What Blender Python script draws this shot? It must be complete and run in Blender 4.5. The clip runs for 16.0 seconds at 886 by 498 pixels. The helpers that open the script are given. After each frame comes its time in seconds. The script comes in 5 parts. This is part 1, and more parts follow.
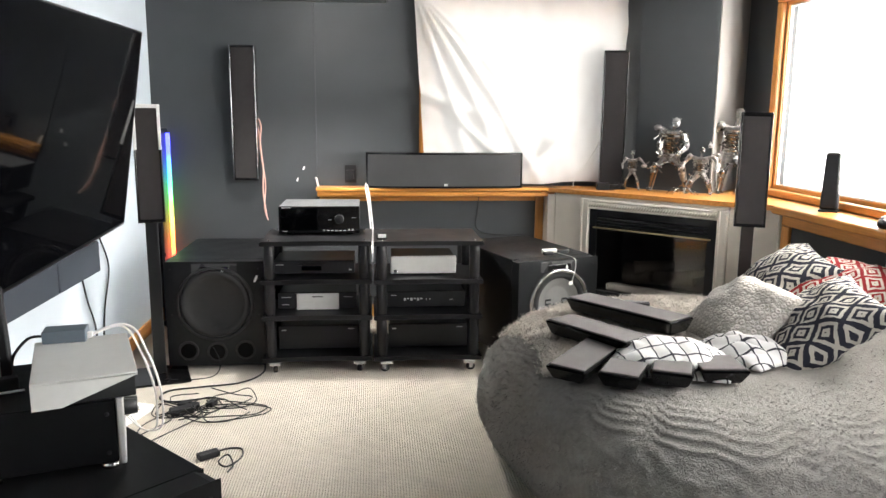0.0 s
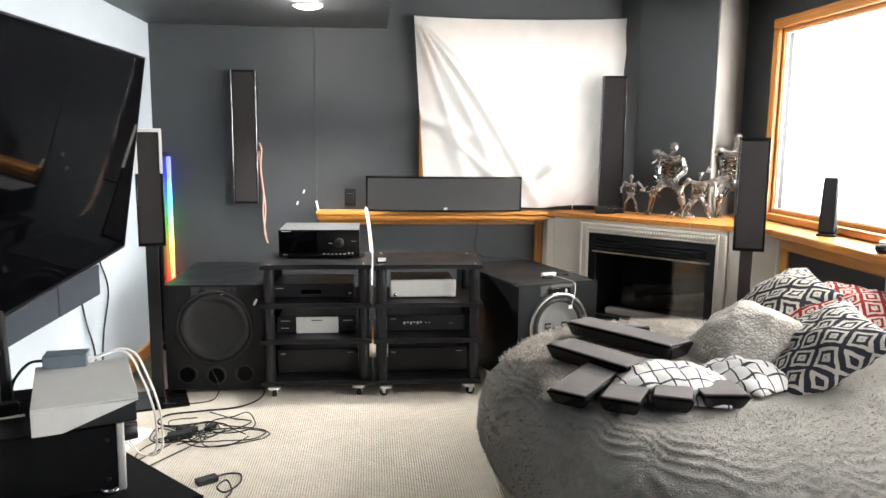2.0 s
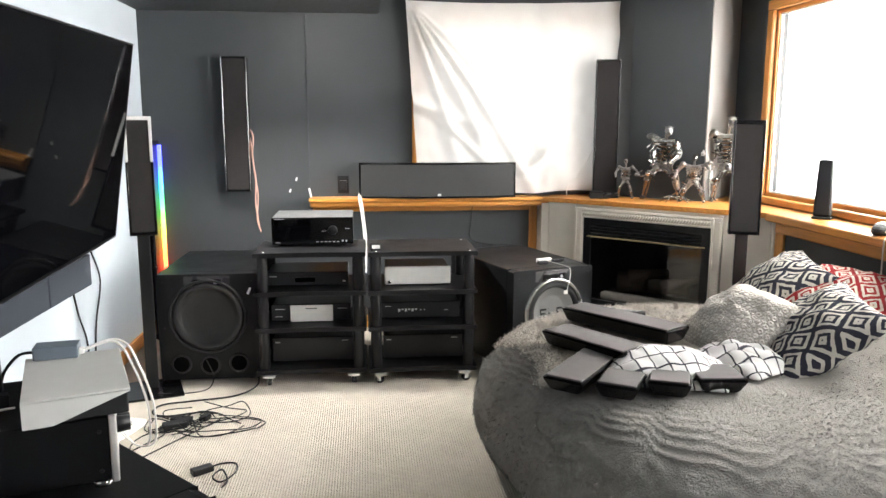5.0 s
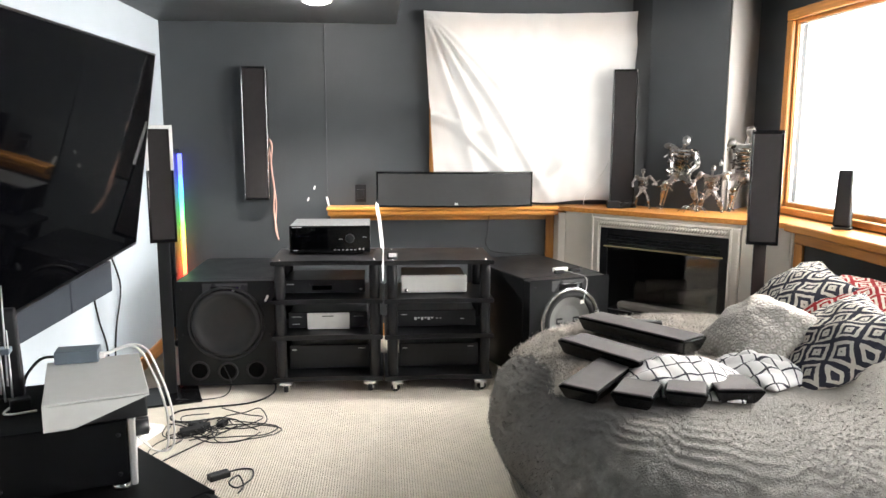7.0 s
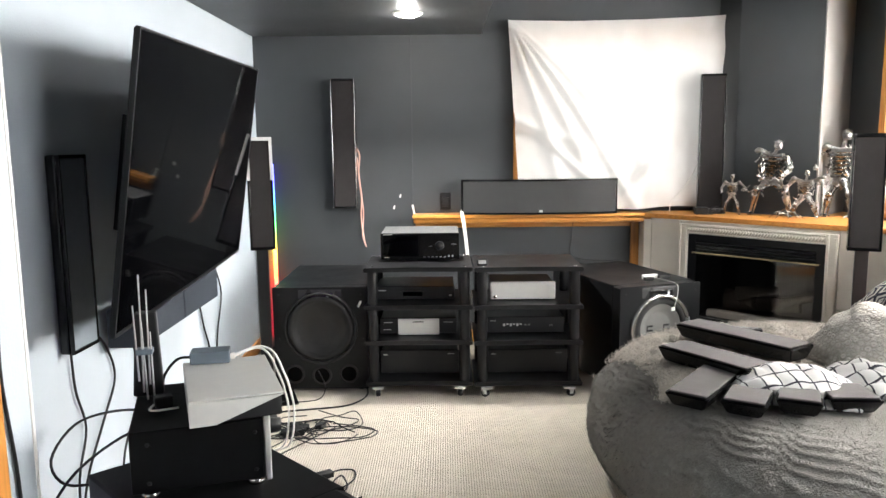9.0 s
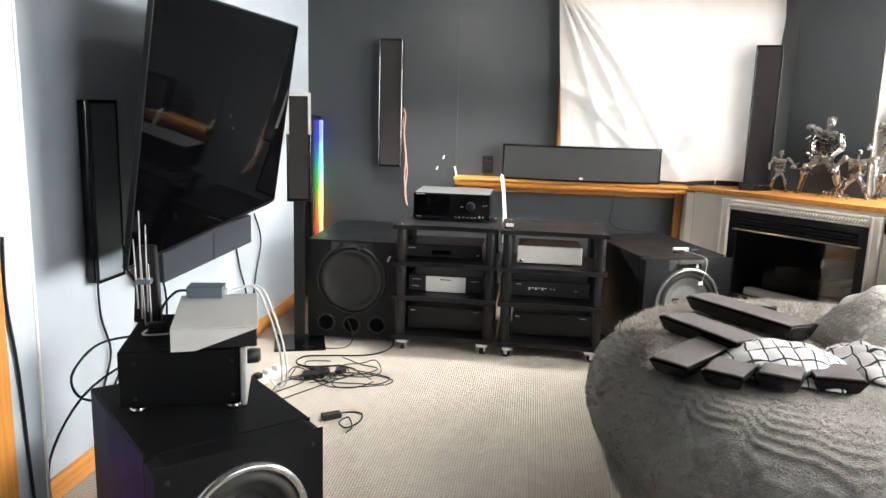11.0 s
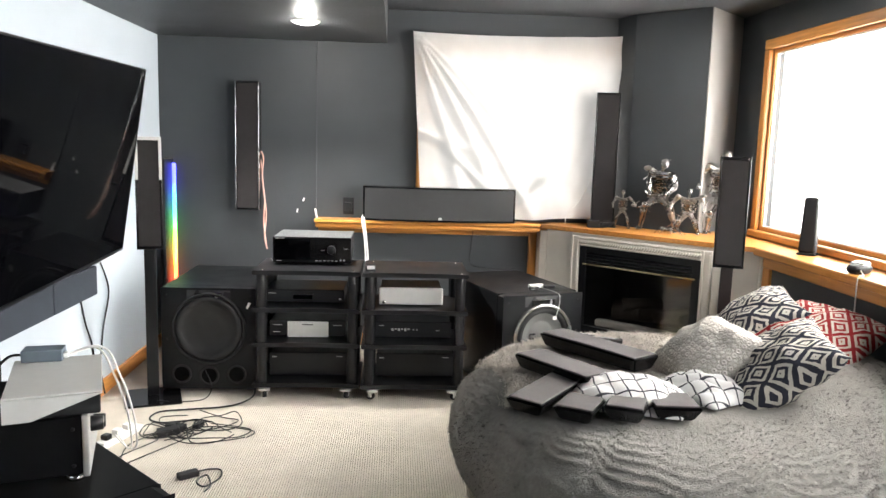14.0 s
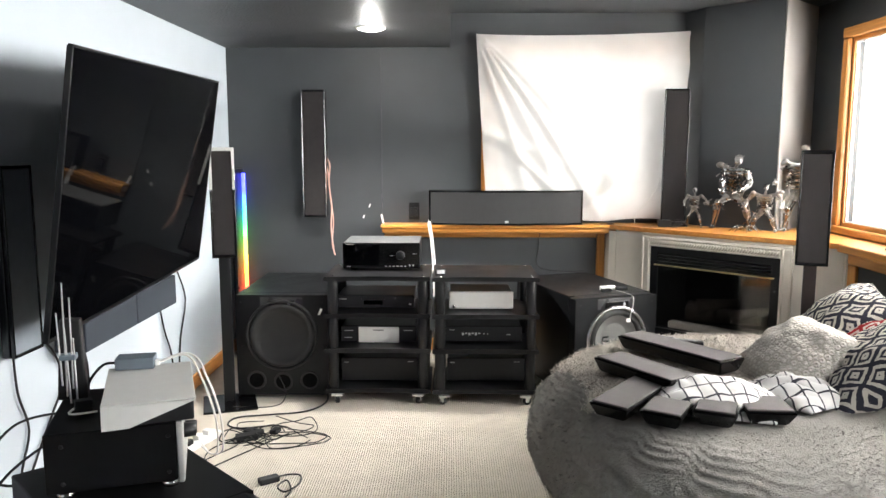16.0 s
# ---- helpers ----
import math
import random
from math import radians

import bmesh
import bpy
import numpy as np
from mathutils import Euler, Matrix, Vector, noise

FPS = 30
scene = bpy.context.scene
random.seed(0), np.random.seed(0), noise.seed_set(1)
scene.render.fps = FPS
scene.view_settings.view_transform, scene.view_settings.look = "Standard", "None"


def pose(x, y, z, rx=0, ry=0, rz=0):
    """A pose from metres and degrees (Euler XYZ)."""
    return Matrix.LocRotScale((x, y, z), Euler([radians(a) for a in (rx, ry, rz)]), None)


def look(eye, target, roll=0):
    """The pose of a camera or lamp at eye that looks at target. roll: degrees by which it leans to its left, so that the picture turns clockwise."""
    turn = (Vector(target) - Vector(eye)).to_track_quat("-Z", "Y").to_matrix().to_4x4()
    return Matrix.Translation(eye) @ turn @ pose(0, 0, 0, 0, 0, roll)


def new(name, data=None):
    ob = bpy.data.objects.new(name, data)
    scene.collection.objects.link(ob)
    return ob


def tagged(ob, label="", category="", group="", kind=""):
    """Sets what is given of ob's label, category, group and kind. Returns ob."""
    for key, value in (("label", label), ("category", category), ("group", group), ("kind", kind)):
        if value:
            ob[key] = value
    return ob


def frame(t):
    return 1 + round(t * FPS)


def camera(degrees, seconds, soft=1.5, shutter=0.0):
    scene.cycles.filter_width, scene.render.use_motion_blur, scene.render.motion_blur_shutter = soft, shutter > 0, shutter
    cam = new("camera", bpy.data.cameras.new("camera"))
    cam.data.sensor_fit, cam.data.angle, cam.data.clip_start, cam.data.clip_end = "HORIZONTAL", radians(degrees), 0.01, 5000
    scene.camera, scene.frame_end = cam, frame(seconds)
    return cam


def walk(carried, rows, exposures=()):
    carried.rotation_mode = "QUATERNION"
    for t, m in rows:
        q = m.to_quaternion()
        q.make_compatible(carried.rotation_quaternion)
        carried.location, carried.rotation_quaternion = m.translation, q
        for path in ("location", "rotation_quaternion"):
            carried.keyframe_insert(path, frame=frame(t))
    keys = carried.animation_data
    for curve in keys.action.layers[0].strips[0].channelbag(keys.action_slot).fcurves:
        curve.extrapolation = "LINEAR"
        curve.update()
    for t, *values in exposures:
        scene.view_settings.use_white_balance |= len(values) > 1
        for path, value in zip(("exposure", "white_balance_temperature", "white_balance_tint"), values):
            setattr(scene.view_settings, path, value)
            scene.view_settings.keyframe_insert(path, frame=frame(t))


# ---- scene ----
cam = camera(61.1, 16.0)
PATH = [
    (0, (-0.339, 0.019, 1.348), (-0.156, 1.98, 0.996), 0.5),
    (0.5, (-0.342, 0.0, 1.356), (-0.165, 1.96, 1.004), 0.5),
    (1, (-0.343, 0.016, 1.349), (-0.153, 1.978, 1.011), 0.6),
    (1.5, (-0.344, 0.021, 1.349), (-0.146, 1.986, 1.036), 0.7),
    (2, (-0.348, 0.014, 1.356), (-0.16, 1.983, 1.063), 0.6),
    (2.5, (-0.35, 0.015, 1.356), (-0.178, 1.987, 1.07), 0.8),
    (3, (-0.349, 0.025, 1.353), (-0.179, 1.997, 1.068), 0.6),
    (3.5, (-0.348, 0.03, 1.349), (-0.151, 2.0, 1.059), 0.3),
    (4, (-0.341, 0.033, 1.346), (-0.131, 1.998, 1.043), 0.2),
    (6.3, (-0.354, 0.037, 1.359), (-0.186, 2.001, 1.017), -0.2),
    (6.5, (-0.34, 0.024, 1.347), (-0.179, 1.991, 1.024), -0.2),
    (7, (-0.344, 0.024, 1.349), (-0.186, 1.995, 1.046), 0.2),
    (7.5, (-0.355, 0.018, 1.351), (-0.244, 1.992, 1.055), 0.9),
    (8, (-0.404, 0.004, 1.347), (-0.407, 1.983, 1.055), 0.7),
    (8.5, (-0.471, -0.007, 1.352), (-0.524, 1.974, 1.078), -0.7),
    (9, (-0.489, -0.017, 1.352), (-0.497, 1.963, 1.07), -0.6),
    (9.5, (-0.421, -0.031, 1.342), (-0.426, 1.944, 1.028), 0.2),
    (10, (-0.301, -0.05, 1.332), (-0.459, 1.914, 0.986), 1.6),
    (10.2, (-0.261, -0.061, 1.327), (-0.483, 1.892, 0.954), 1.8),
    (12.3, (-0.174, -0.111, 1.366), (-0.378, 1.844, 0.995), 1.1),
    (12.5, (-0.171, -0.102, 1.369), (-0.324, 1.862, 1.021), 1.3),
    (13, (-0.158, -0.106, 1.374), (-0.171, 1.869, 1.06), 1.5),
    (13.5, (-0.162, -0.103, 1.375), (-0.08, 1.873, 1.075), 1.9),
    (14, (-0.166, -0.113, 1.386), (-0.04, 1.864, 1.113), 1.7),
    (14.5, (-0.191, -0.108, 1.389), (-0.044, 1.872, 1.147), 1.1),
    (15, (-0.2, -0.094, 1.387), (-0.045, 1.885, 1.144), 0.7),
    (15.5, (-0.24, -0.076, 1.38), (-0.108, 1.902, 1.115), 0.4),
    (16, (-0.244, -0.086, 1.378), (-0.264, 1.897, 1.114), -0.0),
]
walk(cam, [(t, look(eye, target, roll)) for t, eye, target, roll in PATH])

# ---- light ----
world = bpy.data.worlds.new("world")
scene.world = world
world.use_nodes = True
wn = world.node_tree.nodes
wl = world.node_tree.links
sky = wn.new("ShaderNodeTexSky")
sky.sky_type = "NISHITA"
sky.sun_disc = False
sky.sun_elevation, sky.sun_rotation = radians(40), radians(70)
wn["Background"].inputs["Strength"].default_value = 0.12
wl.new(sky.outputs["Color"], wn["Background"].inputs["Color"])


def area(name, m, w, h, power, colour):
    la = bpy.data.lights.new(name, "AREA")
    la.shape, la.size, la.size_y, la.energy, la.color = "RECTANGLE", w, h, power, colour
    ob = new(name, la)
    ob.matrix_world = m
    return ob


sun = bpy.data.lights.new("sun", "SUN")
sun.energy, sun.angle, sun.color = 1.2, radians(12), (1.0, 0.93, 0.82)
new("sun", sun).matrix_world = look((6, 1.5, 5.5), (1.0, 2.8, 0.5))
# daylight in the window openings, and the ceiling downlight
for k in range(3):
    w1 = area("window_daylight_side", look((2.40, 2.1 + 0.92 * k, 1.52), (0.9, 2.1 + 0.92 * k, 1.4)), 0.9, 1.05, 60, (0.985, 0.96, 0.915))
    w1.data.spread = radians(170)
area("window_daylight_near", pose(2.085, 0.12, 1.5, 0, 90, 0), 1.0, 1.5, 46, (0.97, 0.98, 1.0))
area("window_daylight_back", look((0.62, 5.3, 1.5), (0.62, 3.0, 1.4)), 1.15, 1.0, 3.2, (1.0, 0.98, 0.95))
bulb = bpy.data.lights.new("downlight", "POINT")
bulb.energy, bulb.shadow_soft_size, bulb.color = 9, 0.03, (1.0, 0.97, 0.92)
new("downlight", bulb).location = (-0.682, 4.145, 1.985)
spot = bpy.data.lights.new("downlight_beam", "SPOT")
spot.energy, spot.spot_size, spot.spot_blend, spot.shadow_soft_size, spot.color = 230, radians(108), 0.7, 0.05, (1.0, 0.97, 0.92)
new("downlight_beam", spot).matrix_world = look((-0.682, 4.145, 1.99), (-0.682, 4.2, 0))
panel = bpy.data.lights.new("ceiling_panel", "AREA")
panel.shape, panel.size, panel.energy, panel.color = "SQUARE", 0.27, 10, (1.0, 0.98, 0.95)
new("ceiling_panel", panel).matrix_world = look((1.38, 3.87, 2.215), (1.38, 3.87, 0))

# ---- materials ----
def mat(name, colour, rough=0.5, metal=0.0, vary=0.12, scale=30.0, bump=0.1, bscale=200.0, spec=0.5, coat=0.0, dist=0.002):
    """A surface with a colour that drifts at two scales, uneven gloss and fine relief."""
    m = bpy.data.materials.new(name)
    m.use_nodes = True
    n, l = m.node_tree.nodes, m.node_tree.links
    b = n["Principled BSDF"]
    b.inputs["Metallic"].default_value = metal
    b.inputs["Specular IOR Level"].default_value = spec
    b.inputs["Coat Weight"].default_value = coat
    b.inputs["Coat Roughness"].default_value = 0.08
    co = n.new("ShaderNodeTexCoord")
    a, c = n.new("ShaderNodeTexNoise"), n.new("ShaderNodeTexNoise")
    a.inputs["Scale"].default_value, c.inputs["Scale"].default_value = scale * 0.1, scale
    a.inputs["Detail"].default_value = c.inputs["Detail"].default_value = 4
    mix = n.new("ShaderNodeMath")
    mix.operation = "ADD"
    l.new(co.outputs["Object"], a.inputs["Vector"]), l.new(co.outputs["Object"], c.inputs["Vector"])
    l.new(a.outputs["Fac"], mix.inputs[0]), l.new(c.outputs["Fac"], mix.inputs[1])
    ramp = n.new("ShaderNodeMapRange")
    ramp.inputs[1].default_value, ramp.inputs[2].default_value = 0.6, 1.4
    ramp.inputs[3].default_value, ramp.inputs[4].default_value = 1 - vary, 1 + vary
    l.new(mix.outputs[0], ramp.inputs[0])
    hue = n.new("ShaderNodeVectorMath")
    hue.operation = "SCALE"
    hue.inputs[0].default_value = colour
    l.new(ramp.outputs[0], hue.inputs["Scale"])
    l.new(hue.outputs[0], b.inputs["Base Color"])
    rr = n.new("ShaderNodeMapRange")
    rr.inputs[1].default_value, rr.inputs[2].default_value = 0.3, 0.7
    rr.inputs[3].default_value, rr.inputs[4].default_value = max(0.02, rough - 0.07), min(1, rough + 0.07)
    l.new(a.outputs["Fac"], rr.inputs[0])
    l.new(rr.outputs[0], b.inputs["Roughness"])
    if bump:
        d, bp = n.new("ShaderNodeTexNoise"), n.new("ShaderNodeBump")
        d.inputs["Scale"].default_value, d.inputs["Detail"].default_value = bscale, 3
        bp.inputs["Strength"].default_value, bp.inputs["Distance"].default_value = bump, dist
        l.new(co.outputs["Object"], d.inputs["Vector"])
        l.new(d.outputs["Fac"], bp.inputs["Height"])
        l.new(bp.outputs[0], b.inputs["Normal"])
    return m


def glow(name, colour, strength):
    m = bpy.data.materials.new(name)
    m.use_nodes = True
    b = m.node_tree.nodes["Principled BSDF"]
    b.inputs["Base Color"].default_value = (*colour, 1)
    b.inputs["Emission Color"].default_value = (*colour, 1)
    b.inputs["Emission Strength"].default_value = strength
    return m


def oak(name, colour, axis):
    m = mat(name, colour, 0.38, vary=0.1, scale=8, bump=0, coat=0.25)
    n, l = m.node_tree.nodes, m.node_tree.links
    b = n["Principled BSDF"]
    co, mp, w, r = n.new("ShaderNodeTexCoord"), n.new("ShaderNodeMapping"), n.new("ShaderNodeTexNoise"), n.new("ShaderNodeValToRGB")
    s = [45.0, 45.0, 45.0]
    s[axis] = 2.0
    mp.inputs["Scale"].default_value = s
    w.inputs["Scale"].default_value, w.inputs["Detail"].default_value = 1.6, 6
    r.color_ramp.elements[0].position, r.color_ramp.elements[1].position = 0.35, 0.65
    r.color_ramp.elements[0].color = (*[v * 0.78 for v in colour], 1)
    r.color_ramp.elements[1].color = (*[min(1, v * 1.08) for v in colour], 1)
    l.new(co.outputs["Object"], mp.inputs["Vector"]), l.new(mp.outputs[0], w.inputs["Vector"])
    l.new(w.outputs["Fac"], r.inputs["Fac"]), l.new(r.outputs["Color"], b.inputs["Base Color"])
    bp = n.new("ShaderNodeBump")
    bp.inputs["Strength"].default_value, bp.inputs["Distance"].default_value = 0.2, 0.001
    l.new(w.outputs["Fac"], bp.inputs["Height"]), l.new(bp.outputs[0], b.inputs["Normal"])
    return m


DARK = mat("charcoal_wall_paint", (0.037, 0.041, 0.0445), 0.5, vary=0.1, scale=6, bump=0.35, bscale=140, dist=0.003)
PALE = mat("pale_grey_wall_paint", (0.41, 0.46, 0.505), 0.6, vary=0.04, scale=5, bump=0.3, bscale=140, dist=0.003)
DARKCEIL = mat("dark_textured_ceiling", (0.05, 0.052, 0.055), 0.5, vary=0.12, scale=10, bump=0.8, bscale=70, dist=0.006)
OAKX, OAKY, OAKZ = (oak("honey_oak_" + a, (0.56, 0.235, 0.05), i) for i, a in enumerate("xyz"))
STONE = mat("cream_tile", (0.66, 0.61, 0.53), 0.4, vary=0.08, scale=9, bump=0.15, bscale=60)
MOULD = mat("cream_moulding", (0.7, 0.65, 0.57), 0.45, vary=0.06, scale=14, bump=0.1)
BLACK = mat("black_ash_vinyl", (0.004, 0.004, 0.0045), 0.42, vary=0.25, scale=40, bump=0.2, bscale=300, spec=0.11)
BLACKOAK = mat("black_oak_veneer", (0.006, 0.0064, 0.0073), 0.4, vary=0.25, scale=40, bump=0.25, bscale=260, spec=0.22)
SATIN = mat("satin_black_metal", (0.006, 0.0063, 0.0073), 0.34, vary=0.2, scale=30, bump=0.05, spec=0.32)
GLOSS = mat("gloss_black", (0.004, 0.004, 0.0045), 0.14, vary=0.2, scale=20, bump=0, coat=0.15, spec=0.4)
PLAST = mat("black_plastic", (0.010, 0.0103, 0.0115), 0.5, spec=0.3, vary=0.2, scale=50, bump=0.1)
PORTSHADE = mat("port_shade_disc", (0.002, 0.002, 0.002), 0.9, vary=0.1, bump=0, spec=0.05)
RUBBER = mat("black_rubber", (0.012, 0.012, 0.012), 0.7, vary=0.2, scale=60, bump=0.2)
CONE = mat("driver_cone", (0.015, 0.015, 0.016), 0.5, spec=0.3, vary=0.2, scale=30, bump=0.1)
SILVER = mat("brushed_silver", (0.62, 0.62, 0.61), 0.32, metal=0.75, vary=0.06, scale=60, bump=0.06)
SILVERCONE = mat("silver_cone", (0.2, 0.2, 0.195), 0.42, metal=0.4, vary=0.08, scale=30, bump=0.05)
PALEMETAL = mat("pale_silver_paint", (0.6, 0.6, 0.58), 0.4, metal=0.2, vary=0.05, scale=40, bump=0.04)
CHROME = mat("chrome", (0.75, 0.74, 0.72), 0.16, metal=1.0, vary=0.1, scale=40, bump=0)
STEEL = mat("scrap_steel", (0.30, 0.29, 0.275), 0.28, metal=1.0, vary=0.7, scale=45, bump=0.3, bscale=120)
BRASS = mat("polished_brass", (0.55, 0.44, 0.24), 0.3, metal=1.0, vary=0.12, scale=30, bump=0)
RACKTOP = mat("worn_satin_black_board", (0.008, 0.0083, 0.0093), 0.36, vary=0.2, scale=30, bump=0.1, spec=0.22)
GRILLE = mat("grey_black_grille", (0.016, 0.016, 0.017), 0.6, vary=0.15, scale=25, bump=0.5, bscale=900, dist=0.001)
GRILLE2 = mat("taupe_grille", (0.1, 0.092, 0.09), 0.8, vary=0.12, scale=25, bump=0.5, bscale=900, dist=0.001)
GRILLE3 = mat("dark_brown_grille", (0.024, 0.0215, 0.022), 0.85, vary=0.12, scale=25, bump=0.5, bscale=900, dist=0.001, spec=0.12)
SLATE = mat("slate_blue_plastic", (0.12, 0.15, 0.18), 0.45, vary=0.1, scale=30)
# lightened colour holds the reflection on the side wall loudspeaker's front
GRILLESHEEN = mat("slate_reflection_grille", (0.15, 0.175, 0.2), 0.7, vary=0.1, scale=30, bump=0.4, bscale=700)
WHITE = mat("white_plastic", (0.78, 0.77, 0.74), 0.4, vary=0.05, scale=30)
LETTER = mat("pale_lettering", (0.5, 0.5, 0.5), 0.5, vary=0.03)
COPPER = mat("pink_copper_cable", (0.62, 0.36, 0.28), 0.4, vary=0.15, scale=50, bump=0)
LOG = mat("ceramic_log", (0.11, 0.088, 0.07), 0.85, vary=0.4, scale=20, bump=0.8, bscale=40, dist=0.01)
SOOT = mat("firebox_steel", (0.02, 0.02, 0.02), 0.6, vary=0.3, scale=12, bump=0.2)
SCREEN = mat("tv_glass", (0.001, 0.0011, 0.0015), 0.0, vary=0.05, bump=0, spec=0.06)
BARCLOTH = mat("dark_slate_cloth", (0.03, 0.036, 0.046), 0.7, vary=0.1, scale=30, bump=0.4, bscale=700, spec=0.2)
POSTBROWN = mat("dark_brown_metal", (0.025, 0.018, 0.018), 0.35, vary=0.2, scale=30)
BULB = glow("lamp_glow", (1.0, 0.97, 0.92), 14)
ZINC = mat("zinc_bracket", (0.72, 0.71, 0.68), 0.3, metal=0.5, vary=0.2, scale=40, bump=0.1)
DAY = glow("bright_overcast_daylight", (1.0, 0.99, 0.97), 4.0)
DAY2 = glow("bright_daylight_behind_sheet", (1.0, 0.99, 0.97), 0.7)


def carpet_mat():
    m = mat("ribbed_beige_carpet", (0.68, 0.62, 0.53), 0.95, vary=0.1, scale=12, bump=0, spec=0.1)
    n, l = m.node_tree.nodes, m.node_tree.links
    b = n["Principled BSDF"]
    co = n.new("ShaderNodeTexCoord")
    hs = []
    for ax, sc in ((0, 30.0), (1, 30.0)):
        mp, w = n.new("ShaderNodeMapping"), n.new("ShaderNodeTexWave")
        w.bands_direction = "XY"[ax]
        w.inputs["Scale"].default_value, w.inputs["Distortion"].default_value = sc, 2.2
        w.inputs["Detail"].default_value, w.inputs["Detail Scale"].default_value = 2, 3
        l.new(co.outputs["Object"], mp.inputs["Vector"]), l.new(mp.outputs[0], w.inputs["Vector"])
        hs.append(w)
    mul = n.new("ShaderNodeMath")
    mul.operation = "MULTIPLY_ADD"
    mul.inputs[1].default_value = 0.8
    l.new(hs[1].outputs["Fac"], mul.inputs[0]), l.new(hs[0].outputs["Fac"], mul.inputs[2])
    bp = n.new("ShaderNodeBump")
    bp.inputs["Strength"].default_value, bp.inputs["Distance"].default_value = 0.9, 0.006
    l.new(mul.outputs[0], bp.inputs["Height"]), l.new(bp.outputs[0], b.inputs["Normal"])
    # shade between the ribs is put into the colour: low relief darker
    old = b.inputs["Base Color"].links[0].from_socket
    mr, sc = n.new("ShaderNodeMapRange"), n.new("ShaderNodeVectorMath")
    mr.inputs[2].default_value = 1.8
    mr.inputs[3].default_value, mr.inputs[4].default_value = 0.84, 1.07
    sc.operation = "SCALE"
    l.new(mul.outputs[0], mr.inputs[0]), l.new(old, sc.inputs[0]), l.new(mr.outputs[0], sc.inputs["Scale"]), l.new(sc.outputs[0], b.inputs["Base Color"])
    return m


def cloth(name, colour, through_light, vary=0.05):
    m = mat(name, colour, 0.9, vary=vary, scale=10, bump=0.2, bscale=500, dist=0.001, spec=0.1)
    n, l = m.node_tree.nodes, m.node_tree.links
    if through_light:
        out, t, mx = n["Material Output"], n.new("ShaderNodeBsdfTranslucent"), n.new("ShaderNodeMixShader")
        t.inputs["Color"].default_value = (*colour, 1)
        mx.inputs[0].default_value = through_light
        l.new(n["Principled BSDF"].outputs[0], mx.inputs[1]), l.new(t.outputs[0], mx.inputs[2]), l.new(mx.outputs[0], out.inputs["Surface"])
    return m


def diamonds(name, dark, light, freq=7.0, ring=4.0, wob=0.006):
    """Woven cushion cloth: concentric diamonds in two colours."""
    m = mat(name, light, 0.9, vary=0.05, bump=0.4, bscale=350, dist=0.002, spec=0.1)
    n, l = m.node_tree.nodes, m.node_tree.links
    b = n["Principled BSDF"]
    co, ns, ad = n.new("ShaderNodeTexCoord"), n.new("ShaderNodeTexNoise"), n.new("ShaderNodeVectorMath")
    ns.inputs["Scale"].default_value = 60
    scn = n.new("ShaderNodeVectorMath")
    scn.operation, scn.inputs["Scale"].default_value = "SCALE", wob
    l.new(co.outputs["Object"], ns.inputs["Vector"]), l.new(ns.outputs["Color"], scn.inputs[0])
    l.new(co.outputs["Object"], ad.inputs[0]), l.new(scn.outputs[0], ad.inputs[1])
    sep = n.new("ShaderNodeSeparateXYZ")
    l.new(ad.outputs[0], sep.inputs[0])

    def op(kind, a, bb=None):
        x = n.new("ShaderNodeMath")
        x.operation = kind
        for k, v in enumerate((a, bb)):
            if v is None:
                continue
            if isinstance(v, (int, float)):
                x.inputs[k].default_value = v
            else:
                l.new(v, x.inputs[k])
        return x.outputs[0]
    tri = [op("ABSOLUTE", op("SUBTRACT", op("FRACT", op("MULTIPLY", sep.outputs[k], f)), 0.5)) for k, f in ((0, freq), (1, freq * 0.75))]
    d = op("ADD", tri[0], tri[1])
    rim = op("ABSOLUTE", op("SUBTRACT", d, 0.5))
    band = op("GREATER_THAN", op("FRACT", op("ADD", op("MULTIPLY", rim, ring), 0.62)), 0.5)
    mx = n.new("ShaderNodeMix")
    mx.data_type = "RGBA"
    mx.inputs[6].default_value, mx.inputs[7].default_value = (*light, 1), (*dark, 1)
    l.new(band, mx.inputs[0]), l.new(mx.outputs[2], b.inputs["Base Color"])
    return m


def brushed(name, base, line, scale, width):
    """Pale cotton printed with a loose grid of curving dark lines."""
    m = mat(name, base, 0.92, vary=0.06, bump=0.3, bscale=300, spec=0.1)
    n, l = m.node_tree.nodes, m.node_tree.links
    b = n["Principled BSDF"]
    co, mx, top = n.new("ShaderNodeTexCoord"), n.new("ShaderNodeMix"), n.new("ShaderNodeMath")
    hits = []
    for k, way in enumerate(("X", "Y")):
        w, gt = n.new("ShaderNodeTexWave"), n.new("ShaderNodeMath")
        w.bands_direction = way
        w.inputs["Scale"].default_value = scale * (1.0, 0.7)[k]
        w.inputs["Distortion"].default_value, w.inputs["Detail"].default_value, w.inputs["Detail Scale"].default_value = 3.5, 2.0, 0.9
        gt.operation, gt.inputs[1].default_value = "GREATER_THAN", 1 - width
        l.new(co.outputs["Object"], w.inputs["Vector"]), l.new(w.outputs["Fac"], gt.inputs[0])
        hits.append(gt)
    top.operation = "MAXIMUM"
    l.new(hits[0].outputs[0], top.inputs[0]), l.new(hits[1].outputs[0], top.inputs[1])
    mx.data_type = "RGBA"
    mx.inputs[6].default_value, mx.inputs[7].default_value = (*base, 1), (*line, 1)
    l.new(top.outputs[0], mx.inputs[0]), l.new(mx.outputs[2], b.inputs["Base Color"])
    return m


